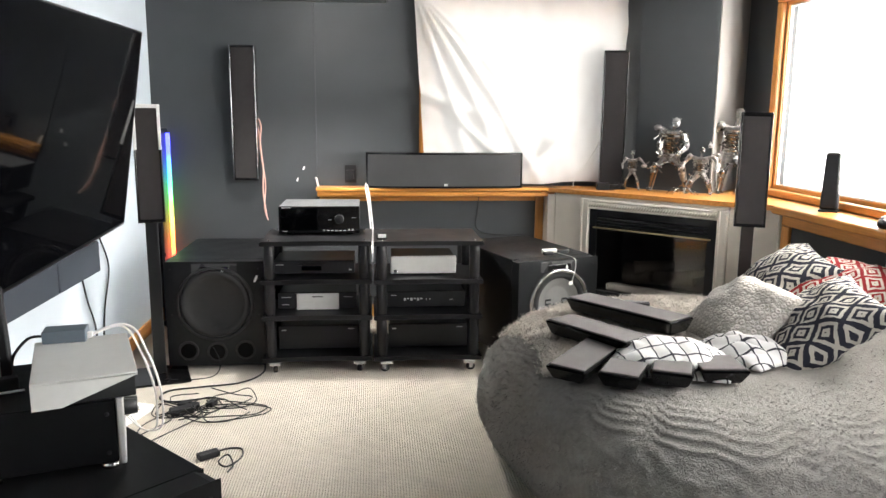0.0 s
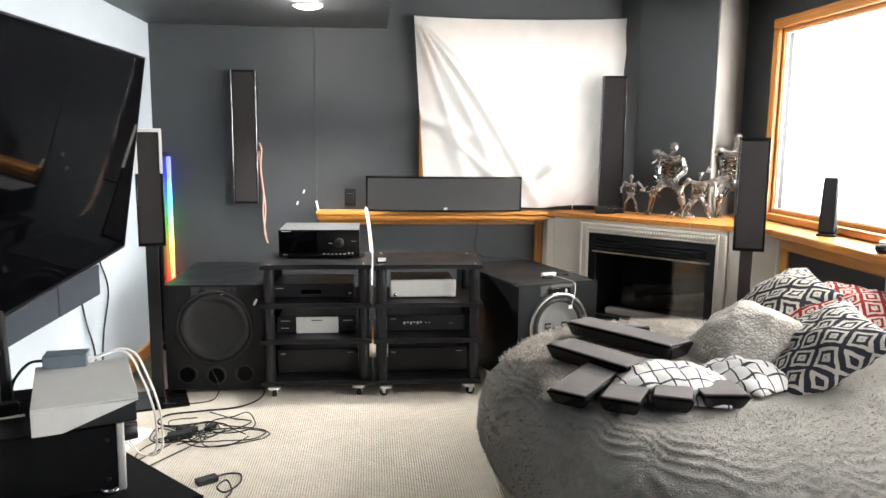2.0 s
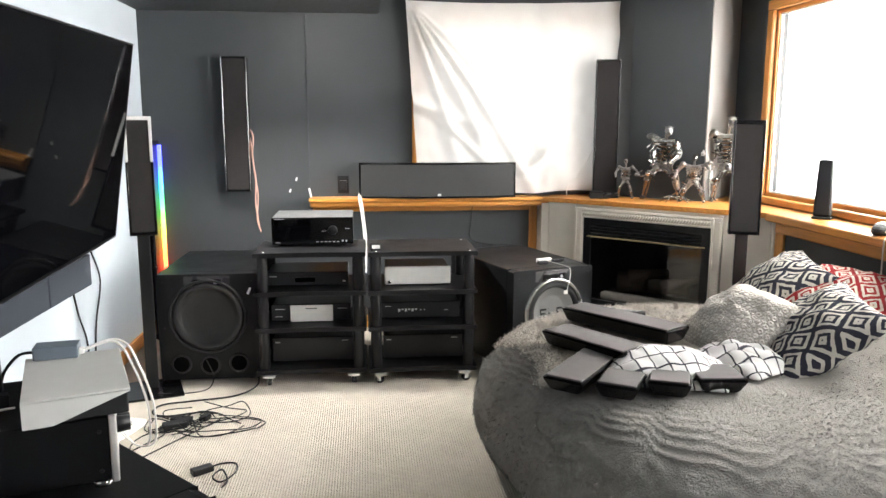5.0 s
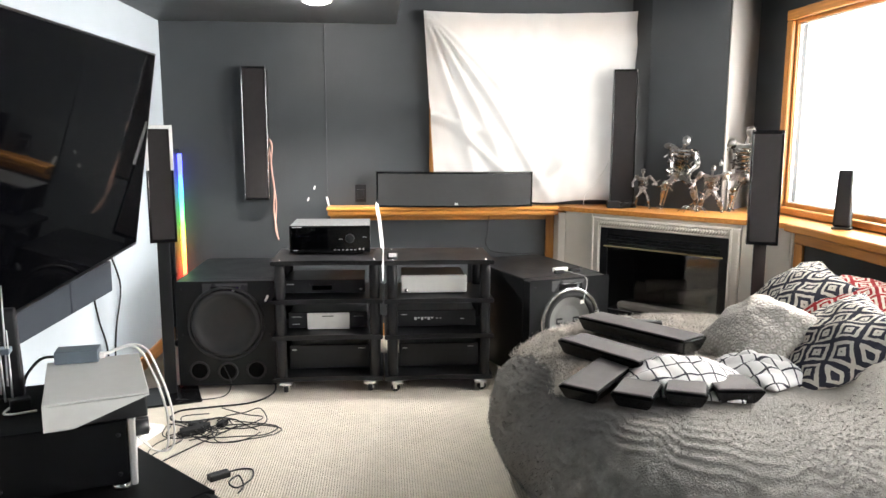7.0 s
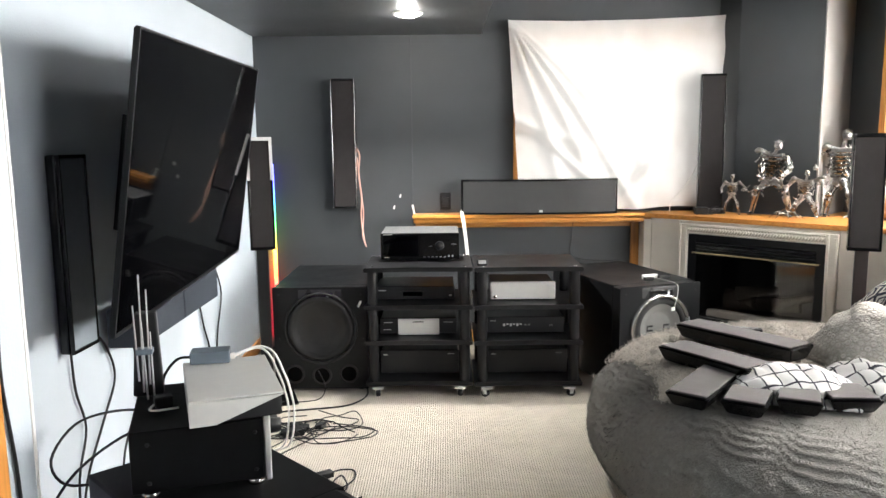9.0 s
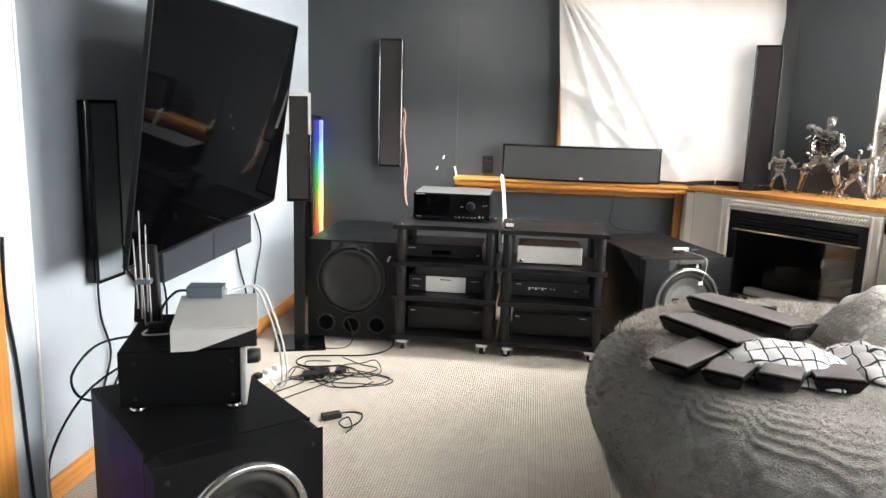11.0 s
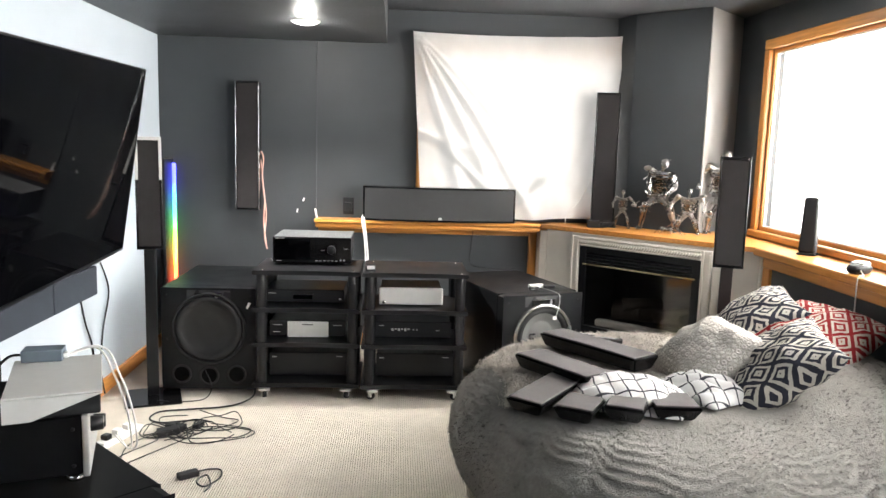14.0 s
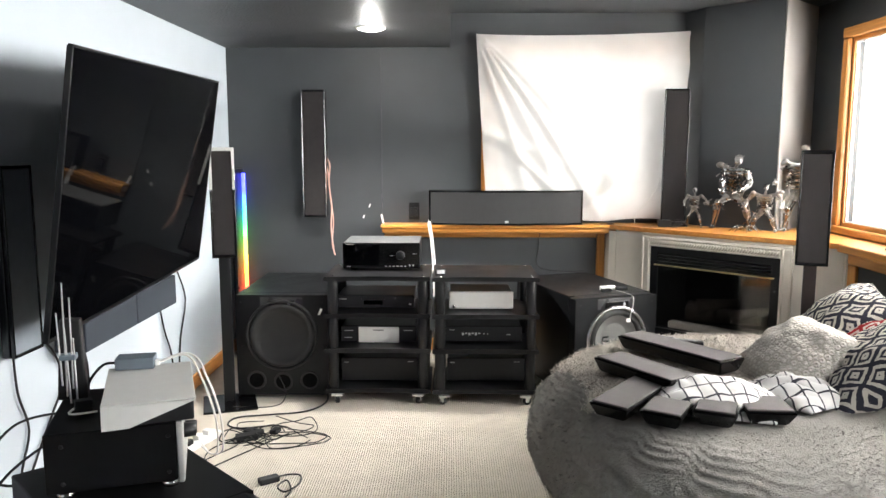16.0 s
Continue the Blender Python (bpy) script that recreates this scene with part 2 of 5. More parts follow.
def embossed(name, base, line, scale, width):
    """Plush with pressed interlocking rings."""
    m = mat(name, base, 0.95, vary=0.12, scale=40, bump=0, spec=0.1)
    n, l = m.node_tree.nodes, m.node_tree.links
    b = n["Principled BSDF"]
    co, v, w, nz = n.new("ShaderNodeTexCoord"), n.new("ShaderNodeTexVoronoi"), n.new("ShaderNodeMath"), n.new("ShaderNodeTexNoise")
    v.feature, v.inputs["Scale"].default_value, v.inputs["Randomness"].default_value = "F1", scale, 0.25
    w.operation, w.inputs[1].default_value = "PINGPONG", 0.28
    r, mx = n.new("ShaderNodeMapRange"), n.new("ShaderNodeMix")
    r.inputs[1].default_value, r.inputs[2].default_value = 0.0, 0.28
    mx.data_type = "RGBA"
    mx.inputs[6].default_value, mx.inputs[7].default_value = (*line, 1), (*base, 1)
    nz.inputs["Scale"].default_value, nz.inputs["Detail"].default_value = 220, 4
    ad, bp = n.new("ShaderNodeMath"), n.new("ShaderNodeBump")
    ad.operation = "ADD"
    bp.inputs["Strength"].default_value, bp.inputs["Distance"].default_value = 0.9, width * 0.1
    l.new(co.outputs["Object"], v.inputs["Vector"]), l.new(co.outputs["Object"], nz.inputs["Vector"])
    l.new(v.outputs["Distance"], w.inputs[0]), l.new(w.outputs[0], r.inputs[0]), l.new(r.outputs[0], mx.inputs[0])
    l.new(r.outputs[0], ad.inputs[0]), l.new(nz.outputs["Fac"], ad.inputs[1]), l.new(ad.outputs[0], bp.inputs["Height"])
    l.new(mx.outputs[2], b.inputs["Base Color"]), l.new(bp.outputs[0], b.inputs["Normal"])
    return m


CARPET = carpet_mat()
TRIMRING = mat("satin_trim_ring", (0.42, 0.42, 0.41), 0.25, metal=0.9, vary=0.1, scale=30, bump=0)
SCOOP = mat("satin_grey_black", (0.035, 0.035, 0.036), 0.3, vary=0.15, scale=30, bump=0)
SHEET = cloth("white_bed_sheet", (0.8, 0.79, 0.77), 0.45)
FUR = mat("grey_faux_fur", (0.255, 0.243, 0.226), 0.95, vary=0.16, scale=60, bump=0.7, bscale=170, dist=0.007, spec=0.1)
FURPALE = mat("pale_faux_fur", (0.60, 0.55, 0.49), 0.95, vary=0.25, scale=60, bump=1.0, bscale=140, dist=0.01, spec=0.1)
NAVY = diamonds("navy_diamond_weave", (0.035, 0.036, 0.05), (0.52, 0.49, 0.43), freq=10.5)
RED = diamonds("red_diamond_weave", (0.25, 0.022, 0.026), (0.50, 0.44, 0.39), freq=10.5)
THROW = brushed("white_line_print_cotton", (0.66, 0.65, 0.64), (0.05, 0.05, 0.06), 6.5, 0.03)
PLUSH = embossed("grey_embossed_plush", (0.54, 0.51, 0.465), (0.40, 0.38, 0.345), 42.0, 0.035)

glass = bpy.data.materials.new("clear_glass")
glass.use_nodes = True
_b = glass.node_tree.nodes["Principled BSDF"]
_b.inputs["Transmission Weight"].default_value, _b.inputs["Roughness"].default_value, _b.inputs["IOR"].default_value = 1.0, 0.0, 1.1
smoked = bpy.data.materials.new("smoked_glass")
smoked.use_nodes = True
_b = smoked.node_tree.nodes["Principled BSDF"]
_b.inputs["Transmission Weight"].default_value, _b.inputs["Roughness"].default_value = 1.0, 0.02
_b.inputs["Base Color"].default_value = (0.45, 0.45, 0.46, 1)


# ---- builders ----
def box(bm, x0, x1, y0, y1, z0, z1, bev=0.0, seg=2, m=None):
    vs = [bm.verts.new((x, y, z)) for x in (x0, x1) for y in (y0, y1) for z in (z0, z1)]
    fs = [bm.faces.new([vs[i] for i in f]) for f in ((0, 1, 3, 2), (4, 6, 7, 5), (0, 4, 5, 1), (2, 3, 7, 6), (0, 2, 6, 4), (1, 5, 7, 3))]
    if bev:
        es = {e for f in fs for e in f.edges}
        r = bmesh.ops.bevel(bm, geom=list(es), offset=bev, segments=seg, affect="EDGES", profile=0.5)
        vs = list({v for f in r["faces"] for v in f.verts} | {v for v in vs if v.is_valid})
    if m is not None:
        bmesh.ops.transform(bm, matrix=m, verts=[v for v in vs if v.is_valid])
    return vs


def rod(bm, a, b, r, r2=None, seg=12, caps=True):
    a, b = Vector(a), Vector(b)
    r2 = r if r2 is None else r2
    q = (b - a).to_track_quat("Z", "Y").to_matrix()
    rings = []
    for p, rad in ((a, r), (b, r2)):
        rings.append([bm.verts.new(p + q @ Vector((rad * math.cos(k * math.tau / seg), rad * math.sin(k * math.tau / seg), 0))) for k in range(seg)])
    for k in range(seg):
        f = bm.faces.new((rings[0][k], rings[0][(k + 1) % seg], rings[1][(k + 1) % seg], rings[1][k]))
        f.smooth = True
    if caps:
        bm.faces.new(list(reversed(rings[0]))), bm.faces.new(rings[1])


def lathe(bm, profile, centre, axis="-y", seg=40):
    """Turn (radius, forward) pairs about an axis through centre."""
    q = {"-y": Matrix(((1, 0, 0), (0, 0, -1), (0, 1, 0))), "z": Matrix.Identity(3), "x": Matrix(((0, 0, 1), (1, 0, 0), (0, 1, 0)))}[axis]
    c = Vector(centre)
    rings = []
    for r, h in profile:
        if r < 1e-5:
            rings.append([bm.verts.new(c + q @ Vector((0, 0, h)))])
        else:
            rings.append([bm.verts.new(c + q @ Vector((r * math.cos(k * math.tau / seg), r * math.sin(k * math.tau / seg), h))) for k in range(seg)])
    for a, b in zip(rings, rings[1:]):
        for k in range(seg):
            k2 = (k + 1) % seg
            f = (a[0], b[k], b[k2]) if len(a) == 1 else (a[k], b[0], a[k2]) if len(b) == 1 else (a[k], b[k], b[k2], a[k2])
            bm.faces.new(f).smooth = True


def tube(bm, pts, r, seg=6, dense=5):
    """A cable through points, rounded."""
    P = [Vector(p) for p in pts]
    line = []
    for i in range(len(P) - 1):
        p0, p1, p2, p3 = P[max(i - 1, 0)], P[i], P[i + 1], P[min(i + 2, len(P) - 1)]
        for k in range(dense):
            t = k / dense
            line.append(0.5 * (2 * p1 + (p2 - p0) * t + (2 * p0 - 5 * p1 + 4 * p2 - p3) * t * t + (3 * p1 - p0 - 3 * p2 + p3) * t ** 3))
    line.append(P[-1])
    prev = None
    ref = Vector((0.31, 0.17, 0.93))
    for i, p in enumerate(line):
        d = (line[min(i + 1, len(line) - 1)] - line[max(i - 1, 0)]).normalized()
        u = d.cross(ref).normalized()
        v = d.cross(u)
        ring = [bm.verts.new(p + r * (u * math.cos(k * math.tau / seg) + v * math.sin(k * math.tau / seg))) for k in range(seg)]
        if prev:
            for k in range(seg):
                bm.faces.new((prev[k], prev[(k + 1) % seg], ring[(k + 1) % seg], ring[k])).smooth = True
        prev = ring


def prism(bm, pts, z0, z1):
    """A flat outline in x, y raised from z0 to z1."""
    lo, hi = [bm.verts.new((x, y, z0)) for x, y in pts], [bm.verts.new((x, y, z1)) for x, y in pts]
    n = len(pts)
    bm.faces.new(list(reversed(lo))), bm.faces.new(hi)
    for k in range(n):
        bm.faces.new((lo[k], lo[(k + 1) % n], hi[(k + 1) % n], hi[k]))


def part(name, bm, material, parent=None, label="", at=None):
    bmesh.ops.recalc_face_normals(bm, faces=bm.faces)
    me = bpy.data.meshes.new(name)
    bm.to_mesh(me)
    bm.free()
    me.materials.append(material)
    ob = new(name, me)
    if parent is not None:
        ob.parent = parent
    if at is not None:
        ob.matrix_basis = at
    return tagged(ob, label)


def B(*boxes):
    bm = bmesh.new()
    for b in boxes:
        box(bm, *b)
    return bm


def R(*rods):
    bm = bmesh.new()
    for r in rods:
        rod(bm, *r)
    return bm


def L(profile, centre, axis="-y", seg=40):
    bm = bmesh.new()
    lathe(bm, profile, centre, axis, seg)
    return bm


def Tb(r, *lines, seg=6):
    bm = bmesh.new()
    for pts in lines:
        tube(bm, pts, r, seg)
    return bm


def thing(name, label, category, m, group=""):
    ob = new(name)
    ob.empty_display_size = 0.05
    ob.matrix_basis = m
    return tagged(ob, label, category, group)


def setting(name, bm, material, label=""):
    return tagged(part(name, bm, material), label or name.replace("_", " "), kind="structure")


# ---- structure ----
CEIL, SOFF, SHELF = 2.26, 2.04, 0.885
XL, XR, XK, YB = -1.73, 2.06, 1.84, 4.98
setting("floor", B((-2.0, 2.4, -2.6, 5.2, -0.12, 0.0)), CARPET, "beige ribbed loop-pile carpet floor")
setting("ceiling", B((-2.0, 2.4, -2.6, 5.2, CEIL, CEIL + 0.12)), DARKCEIL, "dark grey textured ceiling")
bm = bmesh.new()
prism(bm, [(XL + 0.002, -2.5), (-0.21, -2.5), (-0.25, YB - 0.002), (XL + 0.002, YB - 0.002)], SOFF, CEIL - 0.002)
setting("soffit", bm, DARKCEIL, "dark boxed soffit along the ceiling")
# back wall, with a window opening behind the sheet
bm = B((-2.0, 0.02, YB, 5.05, 0, CEIL), (1.3, 2.4, YB, 5.05, 0, CEIL), (0.02, 1.3, YB, 5.05, 0, 0.93), (0.02, 1.3, YB, 5.05, 2.0, CEIL))
setting("wall_back", bm, DARK, "charcoal painted wall with a covered window")
setting("trim", B((-0.7105, -0.704, YB - 0.006, YB + 0.001, SHELF, SOFF - 0.002, 0.002)), DARK, "raised seam strip on the charcoal wall")
setting("wall_left", B((-1.95, XL, 1.646, 5.2, 0, CEIL)), PALE, "pale blue-grey painted wall")
setting("wall_pier", B((-1.95, -1.45, -2.6, 1.645, 0, CEIL)), PALE, "pale grey wall end beside the doorway")
setting("wall_front", B((-2.0, 2.4, -2.7, -2.58, 0, CEIL)), DARK, "charcoal wall behind")
setting("trim", B((-1.452, -1.43, 1.41, 1.51, 0, 2.03, 0.006)), OAKZ, "honey oak door casing")
setting("trim", B((-1.456, -1.446, 1.638, 1.649, 0, SOFF - 0.002, 0.003)), WHITE, "white corner bead on the wall end")
# right wall with its long window above a knee wall
WY0, WY1, WZ0, WZ1 = 1.6, 4.35, 0.93, 2.01
VY0, VY1 = -0.7, 0.95
bm = B((XR, 2.13, WY1, 5.2, 0, CEIL), (XR, 2.13, -2.6, VY0, 0, CEIL), (XR, 2.13, VY1, WY0, 0, CEIL), (XR, 2.13, WY0, WY1, 0, WZ0), (XR, 2.13, WY0, WY1, WZ1, CEIL),
       (XR, 2.13, VY0, VY1, 0, WZ0), (XR, 2.13, VY0, VY1, WZ1, CEIL))
setting("wall_right", bm, DARK, "charcoal wall with a long window")
setting("wall_knee", B((XK, XR - 0.002, -2.58, 3.83, 0, SHELF - 0.045)), DARK, "low charcoal wall below the window ledge")
setting("trim", B((XK - 0.018, XK + 0.001, -2.5, 3.8, SHELF - 0.1, SHELF - 0.046, 0.006)), OAKY, "honey oak rail below the ledge")
setting("trim", B((XK - 0.016, XK + 0.001, 3.72, 3.80, 0.0, SHELF - 0.101, 0.006)), OAKZ, "honey oak upright on the low wall")
setting("window_sill", B((XK - 0.05, XR + 0.1, -2.5, 3.86, SHELF - 0.045, SHELF, 0.01)), OAKY, "wide honey oak window ledge")


def window(name, label, y0, y1, z0, z1, x, lights):
    """A window in a wall that faces -x: oak casing, sashes and panes."""
    w = tagged(thing(name, label, "", pose(x, 0, 0)), kind="structure")
    t = 0.06
    for nm, b in (("casing", (-0.03, 0.0, y0 - t, y0, z0, z1, 0.008)), ("casing", (-0.03, 0.0, y1, y1 + t, z0, z1, 0.008)),
                  ("casing", (-0.032, 0.0, y0 - t, y1 + t, z1, z1 + t, 0.008)), ("stool", (-0.05, 0.0, y0 - t, y1 + t, z0 - t * 0.7, z0, 0.01))):
        part(nm, B(b), OAKY if b[3] - b[2] > 0.2 else OAKZ, w)
    for nm, b in (("jamb", (0.0, 0.03, y1 - 0.02, y1, z0, z1)), ("jamb", (0.0, 0.03, y0, y0 + 0.02, z0, z1)),
                  ("head", (0.0, 0.03, y0 + 0.02, y1 - 0.02, z1 - 0.02, z1)), ("sill", (0.0, 0.03, y0 + 0.02, y1 - 0.02, z0, z0 + 0.02))):
        part(nm, B(b), OAKY, w)
    n = (y1 - y0 - 0.04) / lights
    for k in range(lights):
        a = y0 + 0.02 + k * n
        sash = part("sash", B((0.012, 0.028, a, a + 0.007, z0 + 0.02, z1 - 0.02), (0.012, 0.028, a + n - 0.007, a + n, z0 + 0.02, z1 - 0.02),
                              (0.012, 0.028, a + 0.007, a + n - 0.007, z0 + 0.02, z0 + 0.028), (0.012, 0.028, a + 0.007, a + n - 0.007, z1 - 0.028, z1 - 0.02)), WHITE, w)
        p = part("pane", B((0.018, 0.022, a + 0.007, a + n - 0.007, z0 + 0.028, z1 - 0.028)), glass, sash)
        p.visible_shadow = False
    return w


window("window_1", "long honey oak window full of white daylight", WY0, WY1, WZ0, WZ1, XR, 2)
window("window_3", "honey oak window in the charcoal wall", VY0, VY1, WZ0, WZ1, XR, 2)
w2 = window("window_2", "honey oak window behind a hung sheet", -1.3, -0.02, 0.96, 2.0, 0, 1)
w2.matrix_basis = Matrix.Translation((0, YB, 0)) @ Matrix.Rotation(radians(90), 4, "Z")
setting("backdrop", B((2.9, 2.92, -4.5, 9.5, -1.5, 5.0)), DAY, "blank bright daylight outside")
setting("backdrop", B((-2.0, 2.85, 5.9, 5.92, -0.5, 4.0)), DAY2, "blank bright daylight outside")

# shelf along the back wall and the knee panel below it
setting("shelf_back", B((-0.705, 0.86, 4.83, YB - 0.002, SHELF - 0.022, SHELF, 0.005), (-0.70, 0.85, 4.85, YB - 0.002, SHELF - 0.06, SHELF - 0.023, 0.012)), OAKX, "honey oak shelf ledge along the charcoal wall")
setting("trim", B((0.745, 0.80, YB - 0.02, YB + 0.001, 0.0, SHELF - 0.061, 0.005)), OAKZ, "honey oak upright below the shelf")
setting("trim", B((-0.69, 0.744, YB - 0.012, YB + 0.001, SHELF - 0.1, SHELF - 0.062, 0.004)), OAKX, "honey oak rail under the shelf")

# corner fireplace: a 45 degree front between the back wall and the knee wall
FA, FB = Vector((0.84, 4.80)), Vector((1.80, 3.84))
bm = bmesh.new()
prism(bm, [(0.802, YB - 0.003), (0.802, 4.83), (0.84, 4.79), (1.80, 3.83), (1.838, 3.832), (XR - 0.003, 3.862), (XR - 0.003, YB - 0.003)], SHELF - 0.028, SHELF)
setting("mantel_shelf", bm, OAKX, "honey oak corner mantel shelf")
# chimney chase above the mantel
bm = bmesh.new()
prism(bm, [(1.29, YB - 0.002), (1.355, 4.795), (1.705, 4.445), (XR - 0.002, 4.79), (XR - 0.002, YB - 0.002)], SHELF + 0.001, CEIL - 0.002)
setting("chimney_chase", bm, DARK, "charcoal boxed chimney chase above the mantel")
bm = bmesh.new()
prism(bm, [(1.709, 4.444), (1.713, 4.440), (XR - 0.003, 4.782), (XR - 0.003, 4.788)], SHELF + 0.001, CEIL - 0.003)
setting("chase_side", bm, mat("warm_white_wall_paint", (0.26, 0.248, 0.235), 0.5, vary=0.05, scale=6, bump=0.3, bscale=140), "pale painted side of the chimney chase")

FM = Matrix.Translation((FA.x, FA.y, 0)) @ Matrix.Rotation(radians(-45), 4, "Z")
FW = (FB - FA).length
fire = thing("fireplace", "corner gas fireplace in a cream tiled surround", "fireplace", FM)
IX0, IX1, IZ0, IZ1 = 0.255, 1.06, 0.10, 0.775
G = 0.004
for k, (a, b, c, d) in enumerate(((0.0, IX0 - 0.065, 0, 0.42), (0.0, IX0 - 0.065, 0.424, SHELF - 0.03), (IX1 + 0.065, FW + 0.025, 0, 0.42),
                                  (IX1 + 0.065, FW + 0.025, 0.424, SHELF - 0.03), (IX0 - 0.061, IX1 + 0.061, IZ1 + 0.062, SHELF - 0.03))):
    part("tile", B((a, b, 0.0, 0.05, c, d, 0.003)), STONE, fire)
for a, b, c, d in ((IX0 - 0.062, IX0, 0, IZ1 + 0.06), (IX1, IX1 + 0.062, 0, IZ1 + 0.06), (IX0 + 0.001, IX1 - 0.001, IZ1, IZ1 + 0.06)):
    fr = part("surround_moulding", B((a, b, -0.012, 0.05, c, d, 0.004)), MOULD, fire)
    if b - a < 0.1:
        part("bead", B((a + 0.006, a + 0.02, -0.022, -0.011, c, d, 0.004), (b - 0.02, b - 0.006, -0.018, -0.011, c, d - 0.02, 0.003)), MOULD, fr)
    else:
        bm = bmesh.new()
        n = 46
        for k in range(n):
            u = a + (b - a) * (k + 0.5) / n
            rod(bm, (u - 0.008, -0.014, c + 0.016), (u + 0.008, -0.014, c + 0.040), 0.0075, seg=6)
        part("rope_moulding", bm, MOULD, fr)
        part("bead", B((a, b, -0.02, -0.011, c + 0.046, c + 0.055, 0.003), (a, b, -0.02, -0.011, c + 0.004, c + 0.01, 0.002)), MOULD, fr)
part("insert_frame", B((IX0 + 0.002, IX0 + 0.05, -0.004, 0.05, IZ0, IZ1 - 0.001), (IX1 - 0.05, IX1 - 0.002, -0.004, 0.05, IZ0, IZ1 - 0.001),
                       (IX0 + 0.05, IX1 - 0.05, -0.002, 0.05, IZ1 - 0.04, IZ1 - 0.001), (IX0 + 0.05, IX1 - 0.05, -0.004, 0.05, IZ0, IZ0 + 0.16)), SATIN, fire, "black steel insert frame")
for k in range(3):
    part("louvre", B((IX0 + 0.05, IX1 - 0.05, -0.01, 0.03, IZ1 - 0.1 + k * 0.02, IZ1 - 0.092 + k * 0.02, 0.002)), SATIN, fire)
part("brass_strip", B((IX0 + 0.03, IX1 - 0.03, -0.016, 0.0, IZ1 - 0.119, IZ1 - 0.110, 0.003)), BRASS, fire, "polished brass strip")
p = part("glass_door", B((IX0 + 0.05, IX1 - 0.05, 0.012, 0.016, IZ0 + 0.16, IZ1 - 0.125)), smoked, fire)
p.visible_shadow = False
part("firebox", B((IX0 + 0.02, IX1 - 0.02, 0.40, 0.42, IZ0, IZ1), (IX0 + 0.02, IX0 + 0.04, 0.051, 0.40, IZ0, IZ1), (IX1 - 0.04, IX1 - 0.02, 0.051, 0.40, IZ0, IZ1),
                  (IX0 + 0.04, IX1 - 0.04, 0.051, 0.40, IZ0 + 0.13, IZ0 + 0.155), (IX0 + 0.04, IX1 - 0.04, 0.051, 0.40, IZ1 - 0.05, IZ1 - 0.03)), SOOT, fire)
part("ember_tray", B((IX0 + 0.1, IX1 - 0.1, 0.06, 0.12, IZ0 + 0.156, IZ0 + 0.2, 0.01)), MOULD, fire, "pale ceramic ember tray")
for a, b, r in (((0.42, 0.2, 0.34), (0.86, 0.24, 0.36), 0.05), ((0.5, 0.16, 0.40), (0.72, 0.27, 0.43), 0.04), ((0.72, 0.15, 0.36), (0.93, 0.27, 0.42), 0.035), ((0.40, 0.28, 0.37), (0.62, 0.17, 0.36), 0.04)):
    bm = bmesh.new()
    rod(bm, a, b, r, r * 0.85, 10)
    for v in bm.verts:
        v.co += 0.012 * noise.noise_vector(v.co * 17)
    part("log", bm, LOG, fire, "charred ceramic log")
part("base_plinth", B((0.02, FW - 0.02, 0.002, 0.05, 0.0, IZ0 - 0.001)), STONE, fire)
bm = bmesh.new()
prism(bm, [(0.8015, YB - 0.003), (0.8015, 4.838), (0.838, 4.801), (0.875, 4.838), (0.875, YB - 0.003)], 0, SHELF - 0.042)
setting("wall_cream", bm, STONE, "narrow cream tiled return beside the fireplace")
bm = bmesh.new()
prism(bm, [(1.86, 3.86), (1.822, 3.842), (1.820, 3.806), (1.838, 3.802), (1.838, 3.8325), (1.92, 3.8325), (1.92, 3.86)], 0, SHELF - 0.047)
setting("wall_cream", bm, STONE, "narrow cream filler beside the fireplace")
setting("baseboard", B((XL, XL + 0.014, 1.71, YB - 0.02, 0, 0.085, 0.004)), OAKY, "honey oak baseboard")
setting("baseboard", B((XL + 0.02, 0.74, YB - 0.014, YB - 0.001, 0, 0.085, 0.004)), OAKX, "honey oak baseboard")


# ---- lamps ----
lampm = thing("recessed_downlight", "lit round recessed ceiling downlight", "downlight", pose(-0.682, 4.145, SOFF))
part("trim_ring", L([(0.063, -0.001), (0.066, -0.01), (0.078, -0.01), (0.084, 0.0)], (0, 0, 0), "z"), WHITE, lampm)
part("bulb", L([(0.0, -0.022), (0.04, -0.02), (0.06, -0.014), (0.062, -0.008)], (0, 0, 0), "z"), BULB, lampm)
cl = thing("ceiling_light", "lit flush white ceiling panel", "ceiling light", pose(1.38, 3.87, CEIL))
part("frame", B((-0.14, 0.14, -0.14, 0.14, -0.014, -0.001, 0.004)), WHITE, cl)
part("diffuser", B((-0.125, 0.125, -0.125, 0.125, -0.019, -0.0145, 0.002)), glow("ceiling_diffuser", (1, 0.98, 0.95), 3.0), cl)


